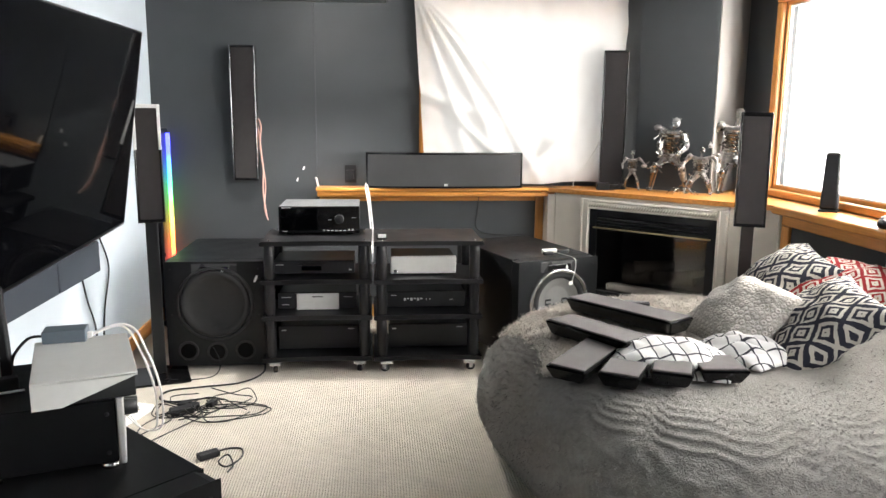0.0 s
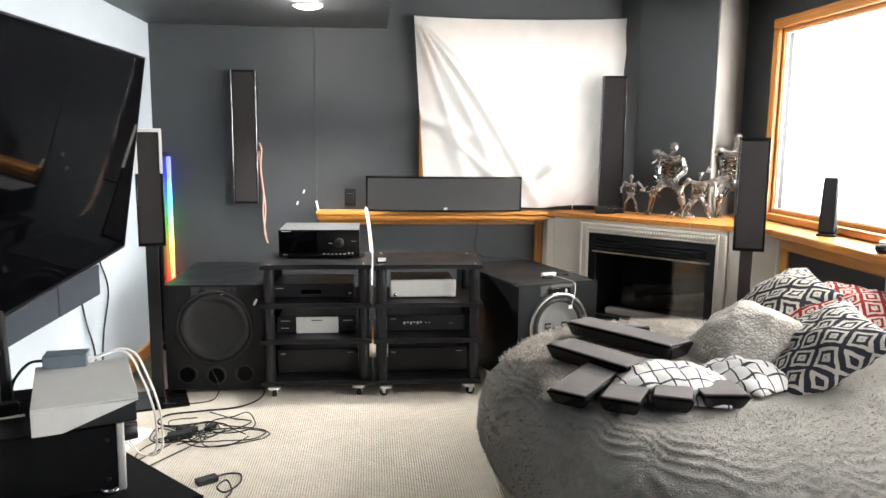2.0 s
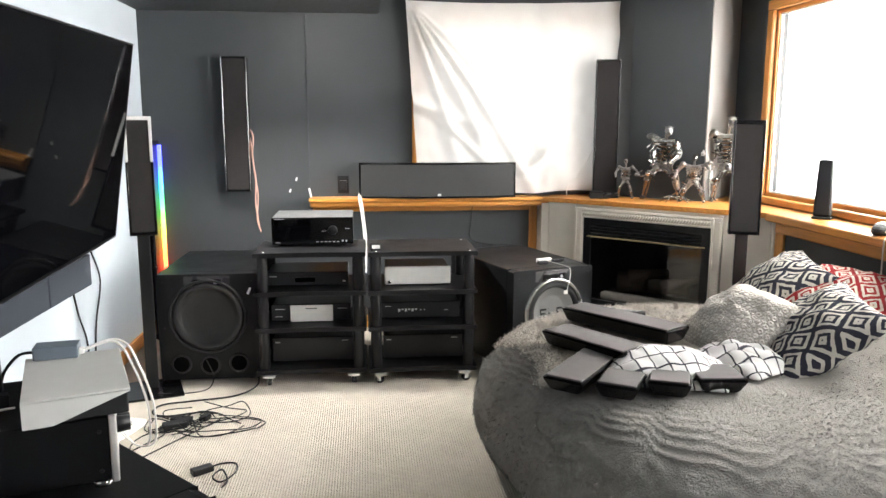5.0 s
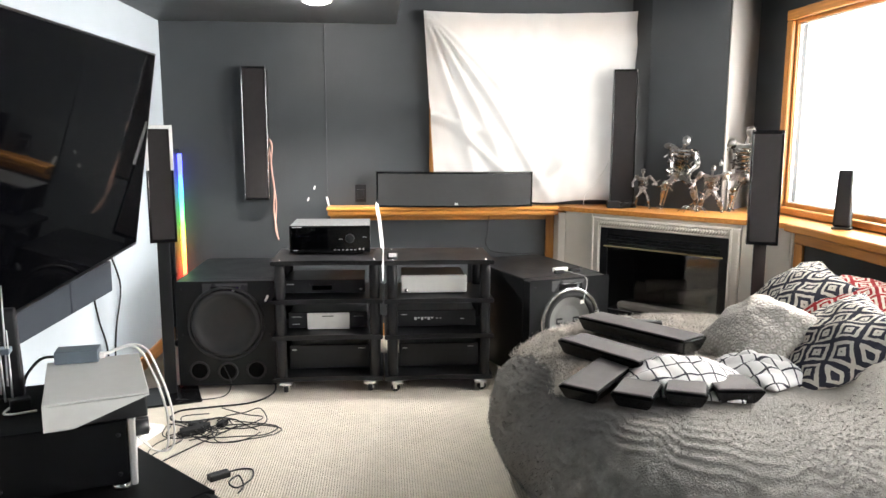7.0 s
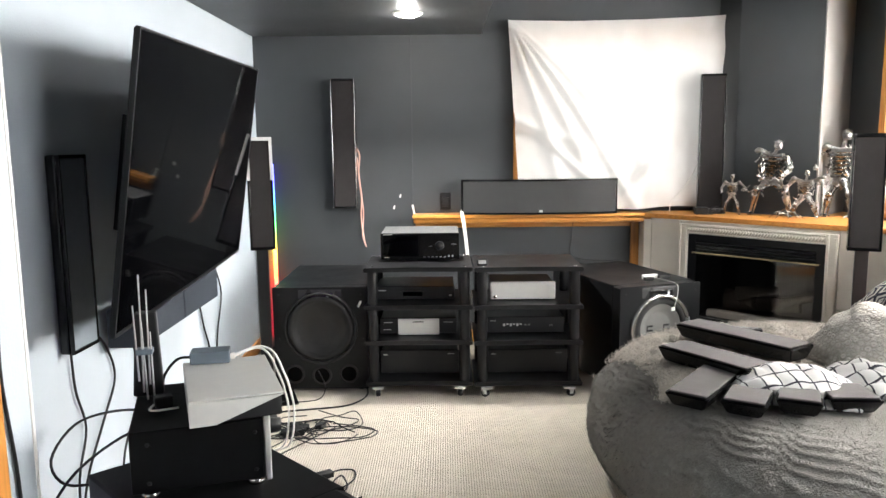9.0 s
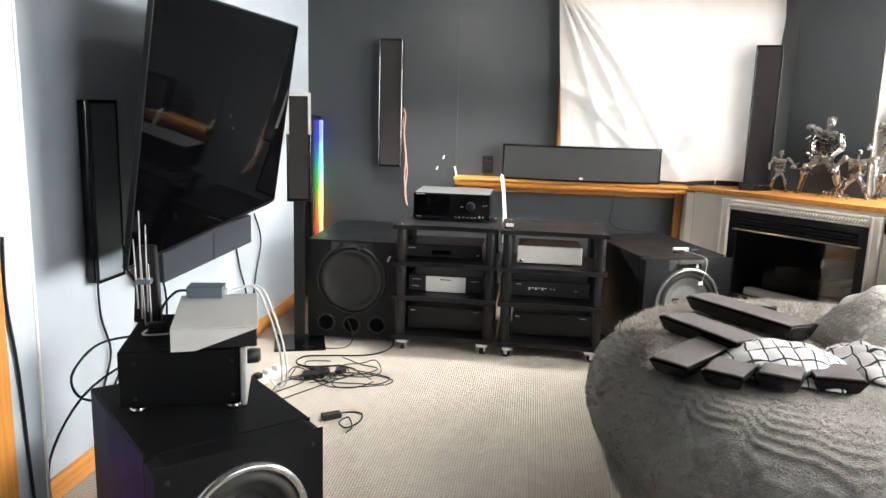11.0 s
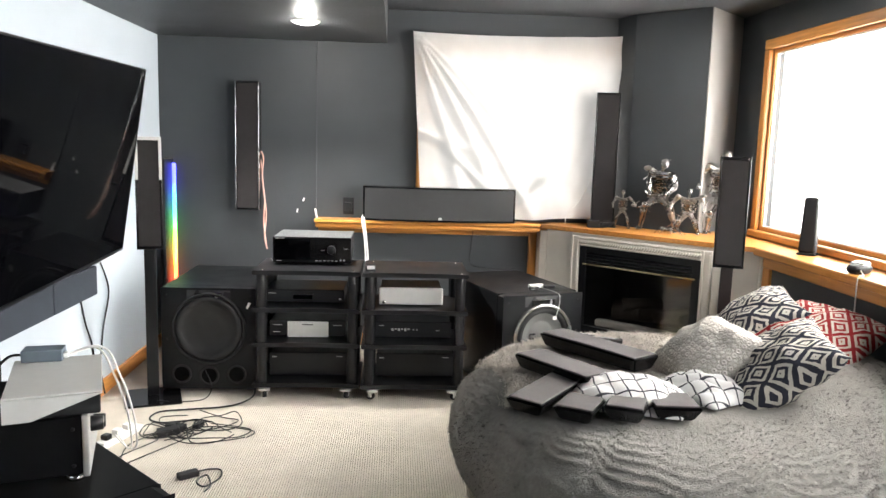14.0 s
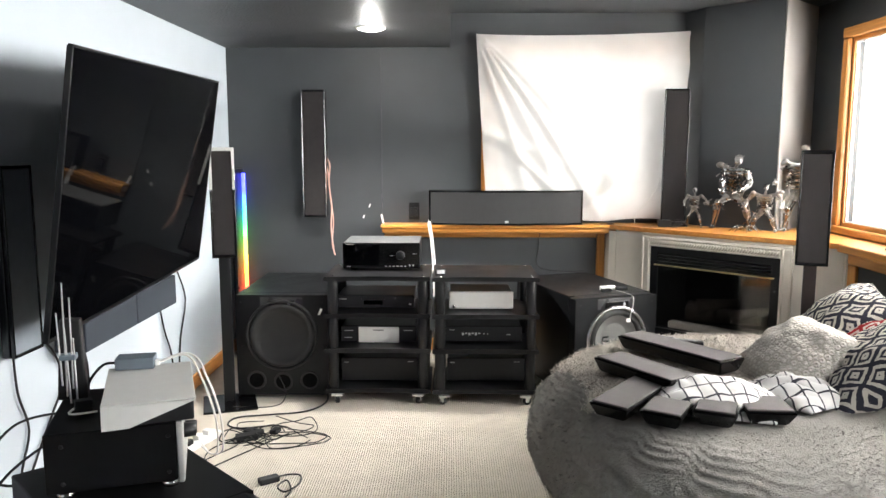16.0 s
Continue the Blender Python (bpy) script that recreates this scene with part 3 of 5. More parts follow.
# ---- subwoofers ----
def holed_plate(w, z0, z1, zc, r, y0, y1):
    """A baffle board with a round driver opening."""
    bm = bmesh.new()
    n = 64
    rims = {}
    for y in (y0, y1):
        inn, out = [], []
        for k in range(n):
            a = (k + 0.5) * math.tau / n
            c, s = math.cos(a), math.sin(a)
            inn.append(bm.verts.new((r * c, y, zc + r * s)))
            t = min((w / 2) / abs(c), ((z1 - zc) if s > 0 else (zc - z0)) / abs(s))
            out.append(bm.verts.new((t * c, y, zc + t * s)))
        rims[y] = (inn, out)
    for k in range(n):
        j = (k + 1) % n
        for y in (y0, y1):
            i, o = rims[y]
            bm.faces.new((i[k], i[j], o[j], o[k]))
        for q in (0, 1):
            a, b = rims[y0][q], rims[y1][q]
            bm.faces.new((a[k], a[j], b[j], b[k]))
    cs = [(sx * w / 2, z) for sx in (-1, 1) for z in (z0, z1)]
    for y in (y0, y1):
        for x, z in cs:
            near = sorted(rims[y][1], key=lambda v: (v.co.x - x) ** 2 + (v.co.z - z) ** 2)[:2]
            bm.faces.new((near[0], near[1], bm.verts.new((x, y, z))))
    return bm


def subwoofer(label, m, w, d, h, cone, grille, panel, drv=0.17, ports=3, zc=0.36, skin=BLACKOAK):
    s = thing("subwoofer", label, "subwoofer", m)
    part("cabinet", B((-w / 2, w / 2, 0.0605, d, 0.02, h, 0.006)), skin, s)
    part("front_baffle", holed_plate(w, 0.02, h, zc, drv + 0.012, -0.012, 0.06), skin, s)
    y = -0.012
    if grille:
        part("driver_trim", L([(drv + 0.03, 0.0), (drv + 0.028, 0.012), (drv + 0.016, 0.014), (drv + 0.012, 0.004)], (0, y, zc), seg=56), PLAST, s)
        d1 = part("driver", L([(drv + 0.012, 0.002), (drv + 0.004, 0.016), (drv - 0.012, 0.02), (drv - 0.024, 0.006), (drv - 0.045, -0.004), (0.07, -0.02), (0, -0.012)], (0, y, zc), seg=56), CONE, s)
    else:
        part("driver_trim", L([(drv + 0.034, 0.0), (drv + 0.032, 0.016), (drv + 0.018, 0.02), (drv + 0.012, 0.006)], (0, y, zc), seg=56), TRIMRING, s, "bright silver trim ring")
        part("driver_surround", L([(drv + 0.012, 0.004), (drv + 0.002, 0.018), (drv - 0.016, 0.016), (drv - 0.022, 0.002)], (0, y, zc), seg=56), RUBBER, s)
        part("driver", L([(drv - 0.022, 0.003), (drv - 0.05, -0.006), (0.08, -0.02), (0.076, -0.019), (0, -0.008)], (0, y, zc), seg=56), cone, s, "silver driver cone with dark lettering")
    if ports:
        for k in range(ports):
            x = (k - (ports - 1) / 2) * w * 0.29
            part("port", L([(0.053, 0.0005), (0.051, 0.005), (0.046, 0.006), (0.04, 0.003), (0.037, 0.0008), (0.0, 0.0006)], (x, y, 0.105 - 0.008 * (k == 1)), seg=28), CONE, s)
            # flat black disc paints the shade of a deep port hole
            part("port_shade_disc", L([(0.0405, 0.0045), (0.0, 0.0042)], (x, y, 0.105 - 0.008 * (k == 1)), seg=28), PORTSHADE, s)
    if panel:
        p = part("control_panel", B((-0.072, 0.072, y - 0.006, y + 0.002, h - 0.066, h - 0.028, 0.003)), GLOSS, s, "gloss black control display")
        part("button_cross", B((0.036, 0.043, y - 0.009, y - 0.006, h - 0.05, h - 0.043), (0.045, 0.052, y - 0.009, y - 0.006, h - 0.05, h - 0.043), (0.0405, 0.0475, y - 0.009, y - 0.006, h - 0.042, h - 0.036), (0.0405, 0.0475, y - 0.009, y - 0.006, h - 0.057, h - 0.051)), LETTER, p)
        part("scoop", B((-0.12, 0.12, y - 0.001, y + 0.02, h - 0.072, h - 0.008, 0.006)), SCOOP, s)
    for x in (-w / 2 + 0.03, w / 2 - 0.03):
        for z in (h - 0.04, zc - 0.06):
            part("grille_peg", L([(0.0055, 0.0), (0.0055, 0.003), (0.003, 0.003), (0.0, 0.001)], (x, y, z), seg=12), SATIN, s)
    for x in (-w / 2 + 0.05, w / 2 - 0.05):
        for yy in (0.06, d - 0.06):
            part("foot", R(((x, yy, 0), (x, yy, 0.021), 0.022)), RUBBER, s)
    return s


SUB1 = subwoofer("large black ported subwoofer with black driver, on the carpet", pose(-1.172, 3.96, 0), 0.51, 0.74, 0.585, CONE, True, True)
SUB2 = subwoofer("large black subwoofer with silver driver beside the rack", pose(0.658, 3.95, 0, 0, 0, 19), 0.50, 0.76, 0.585, SILVERCONE, False, True, drv=0.15, zc=0.35)
SUB3 = subwoofer("black subwoofer serving as a stand near the wall", pose(-0.856, 1.530, 0, 0, 0, 44), 0.425, 0.58, 0.52, CONE, False, False, drv=0.13, ports=0, zc=0.315, skin=BLACK)


# ---- equipment racks ----
def caster(parent, x, y, turn):
    c = part("caster", B((-0.018, 0.018, -0.018, 0.018, 0.062, 0.066)), ZINC, parent, at=pose(x, y, 0, 0, 0, turn) @ Matrix.Diagonal((1.0, 0.85, 0.7, 1)))
    part("fork", B((-0.016, -0.014, -0.004, 0.022, 0.024, 0.062), (0.014, 0.016, -0.004, 0.022, 0.024, 0.062), (-0.016, 0.016, -0.012, 0.02, 0.057, 0.061)), ZINC, c)
    part("wheel", L([(0.008, -0.011), (0.026, -0.011), (0.028, -0.006), (0.028, 0.006), (0.026, 0.011), (0.008, 0.011)], (0, 0.012, 0.028), "x", 20), RUBBER, c)


def shelf_board(w, d, z, t=0.024):
    """Board with a bowed front edge and rounded corners."""
    pts = []
    n = 14
    for k in range(n + 1):
        u = -1 + 2 * k / n
        pts.append((u * w / 2, -d / 2 + 0.02 * (1 - u * u) * 1.0))
    pts += [(w / 2, d / 2), (-w / 2, d / 2)]
    bm = bmesh.new()
    prism(bm, pts, z - t, z)
    bmesh.ops.bevel(bm, geom=[e for e in bm.edges if abs(e.verts[0].co.z - e.verts[1].co.z) < 1e-6], offset=0.004, segments=2, affect="EDGES")
    return bm


def rack(m, turns):
    r = thing("equipment_rack", "black four-tier equipment rack on chrome casters", "rack", m, "equipment racks")
    zs = (0.078, 0.304, 0.496, 0.70)
    for z in zs:
        part("shelf", shelf_board(0.575, 0.45, z), RACKTOP, r)
    for x in (-0.245, 0.245):
        for y in (-0.185, 0.185):
            for a, b in zip(zs, zs[1:]):
                part("post", L([(0.026, a), (0.028, a + 0.006), (0.028, b - 0.03), (0.026, b - 0.0241)], (x, y, 0), "z", 20), SATIN, r)
            part("cap_screw", L([(0.008, zs[-1]), (0.007, zs[-1] + 0.004), (0, zs[-1] + 0.004)], (x, y, 0), "z", 10), CHROME, r)
    for k, (x, y) in enumerate(((-0.222, -0.222), (0.218, -0.222), (-0.22, 0.18), (0.215, 0.18))):
        part("caster_plate", B((x - 0.03, x + 0.03, y - 0.022, y + 0.03, 0.0465, 0.0537)), ZINC, r)
        caster(r, x, y, turns[k])
    return r


rack(pose(-0.638, 4.09, 0), (10, -15, 30, 80))
rack(pose(-0.055, 4.075, 0), (65, -70, 20, 40))


def bars(parent, rows, y, mat_=None, name="marking"):
    for x0, x1, z0, z1 in rows:
        part(name, B((x0, x1, y - 0.0012, y, z0, z1)), mat_ or LETTER, parent)


def component(label, m, w, d, h, face=None, marks=(), extra=None, foot=0.012):
    c = thing("audio_component", label, "audio component", m)
    part("chassis", B((-w / 2 + 0.004, w / 2 - 0.004, 0.016, d, foot, h, 0.003)), SATIN, c)
    part("faceplate", B((-w / 2, w / 2, 0.0, 0.015, foot - 0.002, h, 0.003)), face or PLAST, c)
    for x in (-w / 2 + 0.05, w / 2 - 0.05):
        for y in (0.05, d - 0.05):
            part("foot", R(((x, y, 0), (x, y, foot), 0.018)), RUBBER, c)
    bars(c, marks, 0.0)
    return c


# receiver on top of the first rack
av = thing("av_receiver", "black home-theatre receiver with glossy display window", "receiver", pose(-0.633, 4.08, 0.70))
part("chassis", B((-0.213, 0.213, 0.017, 0.36, 0.014, 0.152, 0.003)), PLAST, av)
part("top_cover", B((-0.214, 0.214, 0.018, 0.361, 0.1525, 0.156, 0.001)), mat("grey_vent_cover", (0.10, 0.102, 0.105), 0.45, vary=0.1, scale=50, bump=0.6, bscale=260, dist=0.003), av, "grey perforated top cover")
part("faceplate", B((-0.2165, 0.2165, 0.0, 0.016, 0.012, 0.156, 0.004)), GLOSS, av)
part("display_window", B((-0.2, -0.01, -0.003, -0.0005, 0.03, 0.148, 0.001)), SCREEN, av)
part("volume_knob", L([(0.0, 0.022), (0.022, 0.022), (0.024, 0.018), (0.025, 0.0)], (0.108, 0.0, 0.088), seg=32), SATIN, av)
bars(av, [(0.02 + 0.022 * k, 0.032 + 0.022 * k, 0.024, 0.028) for k in range(6)] + [(-0.195, -0.17, 0.022, 0.025), (-0.2, -0.15, 0.149, 0.152), (0.175, 0.2, 0.095, 0.097), (0.05, 0.07, 0.084, 0.086)], -0.0045)
part("button", R(((0.16, 0.0, 0.03), (0.16, -0.004, 0.03), 0.005), ((0.18, 0.0, 0.03), (0.18, -0.004, 0.03), 0.005)), LETTER, av)
for x in (-0.16, 0.16):
    for y in (0.06, 0.3):
        part("foot", R(((x, y, 0), (x, y, 0.0145), 0.022)), RUBBER, av)

disc = component("slim black disc player on the rack shelf", pose(-0.66, 4.0, 0.496), 0.43, 0.31, 0.078, marks=((-0.2, -0.16, 0.056, 0.06), (0.185, 0.2, 0.025, 0.033)))
part("display_window", B((-0.065, 0.04, -0.003, -0.0005, 0.026, 0.05, 0.001)), SCREEN, disc)
part("tray_door", B((-0.08, 0.055, -0.002, 0.0, 0.054, 0.07, 0.001)), SATIN, disc)
pre = component("black preamplifier with a pale silver centre panel", pose(-0.645, 4.0, 0.304), 0.42, 0.33, 0.095, marks=((-0.19, -0.14, 0.07, 0.073), (0.14, 0.19, 0.07, 0.073), (-0.19, -0.15, 0.03, 0.033)))
cp = part("centre_panel", B((-0.11, 0.115, -0.008, -0.001, 0.004, 0.093, 0.002)), PALEMETAL, pre, "pale silver centre panel")
bars(cp, ((-0.03, 0.03, 0.073, 0.078),), -0.008, PLAST)
component("black power amplifier on the bottom rack shelf", pose(-0.64, 4.0, 0.078), 0.43, 0.35, 0.138, marks=((-0.2, -0.175, 0.112, 0.118), (0.155, 0.19, 0.118, 0.121)))
alu = thing("network_player", "compact silver component with rounded corners", "audio component", pose(-0.075, 3.98, 0.496))
part("chassis", B((-0.17, 0.17, 0.02, 0.28, 0.012, 0.098, 0.004)), SATIN, alu)
part("faceplate", B((-0.178, 0.178, 0.0, 0.019, 0.006, 0.104, 0.009, 4)), PALEMETAL, alu, "pale silver faceplate")
part("knob", L([(0, 0.008), (0.008, 0.008), (0.009, 0.0)], (-0.15, 0.0, 0.022), seg=18), CHROME, alu)
for x in (-0.13, 0.13):
    for y in (0.05, 0.24):
        part("foot", R(((x, y, 0), (x, y, 0.0125), 0.016)), RUBBER, alu)
b2 = component("black processor with a row of small legends", pose(-0.06, 4.0, 0.304), 0.43, 0.36, 0.095, marks=[(-0.12 + 0.018 * k, -0.108 + 0.018 * k, 0.045 + 0.008 * (k % 2), 0.06) for k in range(6)] + [(0.0, 0.006, 0.05, 0.056), (0.02, 0.026, 0.05, 0.056), (0.13, 0.15, 0.048, 0.051), (-0.19, -0.16, 0.074, 0.077)])
component("black power amplifier on the bottom rack shelf", pose(-0.045, 4.0, 0.078), 0.435, 0.36, 0.138, marks=((-0.2, -0.175, 0.112, 0.118), (0.155, 0.19, 0.118, 0.121)))
rm = thing("mini_display_box", "small grey gadget with a display on the rack top", "gadget", pose(-0.30, 3.93, 0.70, 0, 0, 8))
part("body", B((-0.026, 0.026, -0.02, 0.02, 0.0, 0.034, 0.004)), PLAST, rm)
part("screen", B((-0.021, 0.021, -0.0235, -0.0205, 0.012, 0.031, 0.001)), LETTER, rm)


# ---- slim panel loudspeakers ----
def panel_speaker(parent, w, d, h, grille, body=GLOSS, face_inset=0.008):
    """Slim upright cabinet, front at y = 0 facing -y, foot at z = 0."""
    part("cabinet", B((-w / 2, w / 2, 0.006, d, 0, h, 0.008, 3)), body, parent)
    g = part("grille", B((-w / 2 + face_inset, w / 2 - face_inset, -0.004, 0.0055, 0.012, h - 0.012, 0.003)), grille, parent, "fine dark cloth grille")
    part("grille_frame", B((-w / 2, -w / 2 + face_inset - 0.0005, -0.007, 0.0055, 0.0, h, 0.002), (w / 2 - face_inset + 0.0005, w / 2, -0.007, 0.0055, 0.0, h, 0.002),
                           (-w / 2 + face_inset, w / 2 - face_inset, -0.007, 0.0055, h - 0.0115, h, 0.002), (-w / 2 + face_inset, w / 2 - face_inset, -0.007, 0.0055, 0.0, 0.0115, 0.002)), body, parent)


sp = thing("wall_loudspeaker", "tall slim black loudspeaker hung on the charcoal wall", "speaker", pose(-1.143, 4.885, 0.93), "slim loudspeakers")
panel_speaker(sp, 0.15, 0.085, 0.83, GRILLE3)
for x in (-0.0755, 0.0725):
    part("edge_trim", B((x, x + 0.003, -0.0085, 0.03, 0.004, 0.826, 0.001)), CHROME, sp, "polished edge strip")
tall = thing("mantel_loudspeaker", "tall slim black loudspeaker standing on the mantel", "speaker", pose(1.196, 4.775, SHELF, 0, 0, -12), "slim loudspeakers")
panel_speaker(tall, 0.152, 0.075, 0.872, GRILLE3)
part("base_foot", B((-0.09, 0.09, -0.06, 0.1, 0.0, 0.03, 0.008)), PLAST, tall)
side = thing("side_wall_loudspeaker", "slim black loudspeaker hung on the pale wall beside the television", "speaker", pose(-1.68, 2.385, 0.69, 0, 0, 88), "slim loudspeakers")
panel_speaker(side, 0.165, 0.042, 0.635, GRILLESHEEN)


def stand_speaker(m, h0, h1, led, w, lean):
    s = thing("stand_loudspeaker", "slim black loudspeaker on a floor stand", "speaker", m, "stand loudspeakers")
    st = part("post", B((-0.03, 0.03, 0.035, 0.068, 0.012, h0 + 0.08, 0.004)), POSTBROWN if not led else SATIN, s)
    part("base_plate", B((-0.14, 0.14, -0.12, 0.17, 0.0, 0.012, 0.004)), GLOSS, s)
    h = h1 - h0
    cabm = Matrix.Translation((0, -0.03, h0)) @ Matrix.Rotation(radians(-lean), 4, "X")
    part("cabinet", B((-w / 2, w / 2, 0.006, 0.058, 0, h, 0.006)), GLOSS, s, at=cabm)
    part("grille", B((-w / 2 + 0.010, w / 2 - 0.010, -0.004, 0.0055, 0.016, h - 0.02, 0.003)), GRILLE3, s, "fine dark cloth grille", at=cabm)
    part("grille_frame", B((-w / 2, -w / 2 + 0.0095, -0.006, 0.0055, 0, h, 0.002), (w / 2 - 0.0095, w / 2, -0.006, 0.0055, 0, h, 0.002),
                           (-w / 2 + 0.010, w / 2 - 0.010, -0.006, 0.0055, h - 0.0195, h, 0.002), (-w / 2 + 0.010, w / 2 - 0.010, -0.006, 0.0055, 0, 0.0155, 0.002)), GLOSS, s, at=cabm)
    if led:
        # pale strips stand in for a bright reflection on the gloss frame's upper part
        part("frame_reflection", B((-w / 2 - 0.001, -w / 2 + 0.014, -0.009, -0.0062, h * 0.62, h, 0.001), (w / 2 - 0.014, w / 2 + 0.001, -0.009, -0.0062, h * 0.62, h, 0.001), (-w / 2 + 0.0142, w / 2 - 0.0142, -0.009, -0.0062, h - 0.018, h, 0.001)), PALEMETAL, s, "pale strips standing for the reflection round the gloss frame's top", at=cabm)
    return s


LSP = stand_speaker(pose(-1.436, 3.825, 0, 0, 0, 18), 0.812, 1.387, True, 0.127, 3)
RSP = stand_speaker(pose(1.528, 3.58, 0, 0, 0, -22), 0.812, 1.374, False, 0.146, 3)

cs = thing("centre_loudspeaker", "wide black centre loudspeaker with curved grille on the shelf", "speaker", pose(0.118, 4.86, SHELF))
pts = [(-0.505 + 1.01 * k / 20, -0.02 - 0.055 * (1 - (-1 + k / 10) ** 2)) for k in range(21)]
bm = bmesh.new()
prism(bm, pts + [(0.505, 0.09), (-0.505, 0.09)], 0.0, 0.225)
part("cabinet", bm, GLOSS, cs)
bm = bmesh.new()
fr = [(x * 0.975, y - 0.006) for x, y in pts]
prism(bm, fr + [(x, y + 0.005) for x, y in reversed(fr)], 0.012, 0.213)
part("grille", bm, GRILLE, cs, "curved dark mesh grille")
part("emblem", B((-0.008, 0.014, -0.089, -0.085, 0.016, 0.03, 0.001)), LETTER, cs)

# ---- television on the left wall ----
A, Bq, C = Vector((-1.313, 2.082, 1.673)), Vector((-1.375, 3.638, 1.705)), Vector((-1.452, 2.094, 0.797))
ux = (Bq - A).normalized()
uz = (A - C)
uz = (uz - ux * uz.dot(ux)).normalized()
uy = uz.cross(ux)
TVM = Matrix(((ux.x, uy.x, uz.x, C.x), (ux.y, uy.y, uz.y, C.y), (ux.z, uy.z, uz.z, C.z), (0, 0, 0, 1)))
tv = thing("television", "large black flat television tilted out from the wall", "television", TVM)
TW, TH = (Bq - A).length, (A - C).length
part("back_shell", B((0.004, TW - 0.004, 0.0122, 0.018, 0.004, TH - 0.004, 0.002)), PLAST, tv)
part("lower_shell", B((0.25, TW - 0.25, 0.0185, 0.06, 0.05, TH * 0.5, 0.01)), PLAST, tv)
part("screen", B((0.008, TW - 0.008, 0.0, 0.0115, 0.012, TH - 0.008)), SCREEN, tv, "glossy unlit screen")
part("bezel", B((0, 0.0075, -0.002, 0.012, 0, TH, 0.001), (TW - 0.0075, TW, -0.002, 0.012, 0, TH, 0.001), (0.0078, TW - 0.0078, -0.002, 0.012, TH - 0.0075, TH, 0.001), (0.0078, TW - 0.0078, -0.002, 0.012, 0, 0.0115, 0.001)), SATIN, tv)
for x in (0.62, 1.0):
    part("wall_bracket", B((x, x + 0.04, 0.061, 0.26, 0.2, 0.62)), SATIN, tv)
sb = thing("soundbar", "slate grey cloth soundbar hung on the wall under the television", "soundbar", pose(-1.63, 2.585, 0.634, 0, 0, 90))
for x0, x1 in ((0.0, 0.455), (0.462, 0.915)):
    part("grille", B((x0, x1, -0.05, 0.07, 0.0, 0.14, 0.006)), BARCLOTH, sb)
part("wall_plate", B((0.1, 0.82, 0.0705, 0.0995, 0.03, 0.11)), PLAST, sb)

# ---- bean bag lounger and what lies on it ----
BX, BY, RX, RY = 0.955, 2.66, 0.885, 1.0


def bag_top(x, y):
    rho = min(1, math.hypot((x - BX) / RX, (y - BY) / RY))
    return 0.25 + 0.25 * math.sqrt(max(0, 1 - rho ** 7))


def bag_point(u, v):
    """u: turn, v: 0 at the floor, 1 at the middle of the top."""
    if v < 0.5:
        s = v / 0.5
        z = 0.25 * (1 - math.cos(s * math.pi / 2))
        rho = 0.76 + 0.24 * math.sin(s * math.pi / 2)
    else:
        s = (v - 0.5) / 0.5
        rho = max(0, math.cos(s * math.pi / 2)) ** (2 / 7)
        z = 0.25 + 0.25 * math.sin(s * math.pi / 2)
    sag = 1 + 0.03 * math.sin(3 * u + 1) + 0.02 * math.sin(5 * u)
    p = Vector((RX * rho * math.cos(u) * (1 + (sag - 1) * rho), RY * rho * math.sin(u) * (1 + (sag - 1) * rho), z))
    lump = 0.022 * noise.noise(p * 2.3) + 0.012 * noise.noise(p * 6.0)
    # combed wavy ridges running round the bag
    wob = noise.noise(Vector((u * 2.4, z * 4, 9)))
    wave = z * 27 + 1.3 * abs(math.sin(u * 12 + 2.5 * wob)) + 0.8 * math.sin(u * 5 + 2 * wob) + 1.6 * noise.noise(Vector((u * 5, z * 6, 4))) + 0.7 * noise.noise(Vector((u * 16, z * 14, 8)))
    if rho < 0.9 and z > 0.3:
        wave += (0.9 - rho) * 30
    patchy = 0.75 + 0.5 * noise.noise(Vector((u * 3.2, z * 7, 21)))
    ridge = 0.0105 * (1 - abs(math.sin(wave * 2.0))) ** 1.5 * min(1, z * 8) * max(0.35, patchy) * (0.3 + 0.7 * min(1, max(0, (rho - 0.55) * 4)))
    if p.x > 0.3:
        # pushed up against the low wall
        p.z += 0.15 * min(1, (p.x - 0.3) / 0.5) * min(1, z / 0.3)
    n = Vector((math.cos(u) * rho, math.sin(u) * rho, (z - 0.25) * 2.4)).normalized()
    return p + n * (lump * min(1, z * 6) + ridge), n


bag = thing("bean_bag_lounger", "huge grey faux-fur bean bag lounger on the carpet", "bean bag", pose(BX, BY, 0))
NU, NV = 360, 150
verts, faces = [], []
for j in range(NV):
    for i in range(NU):
        verts.append(bag_point(i * math.tau / NU, j / NV)[0])
verts.append(bag_point(0, 1.0)[0])
for j in range(NV - 1):
    for i in range(NU):
        a, b = j * NU + i, j * NU + (i + 1) % NU
        faces.append((a, b, b + NU, a + NU))
for i in range(NU):
    faces.append(((NV - 1) * NU + i, (NV - 1) * NU + (i + 1) % NU, NV * NU))
me = bpy.data.meshes.new("cover")
me.from_pydata(verts, [], faces)
me.shade_smooth()
me.materials.append(FUR)
cover = new("cover", me)
cover.parent = bag
rng = np.random.default_rng(5)
hv, hf, hn = [], [], []
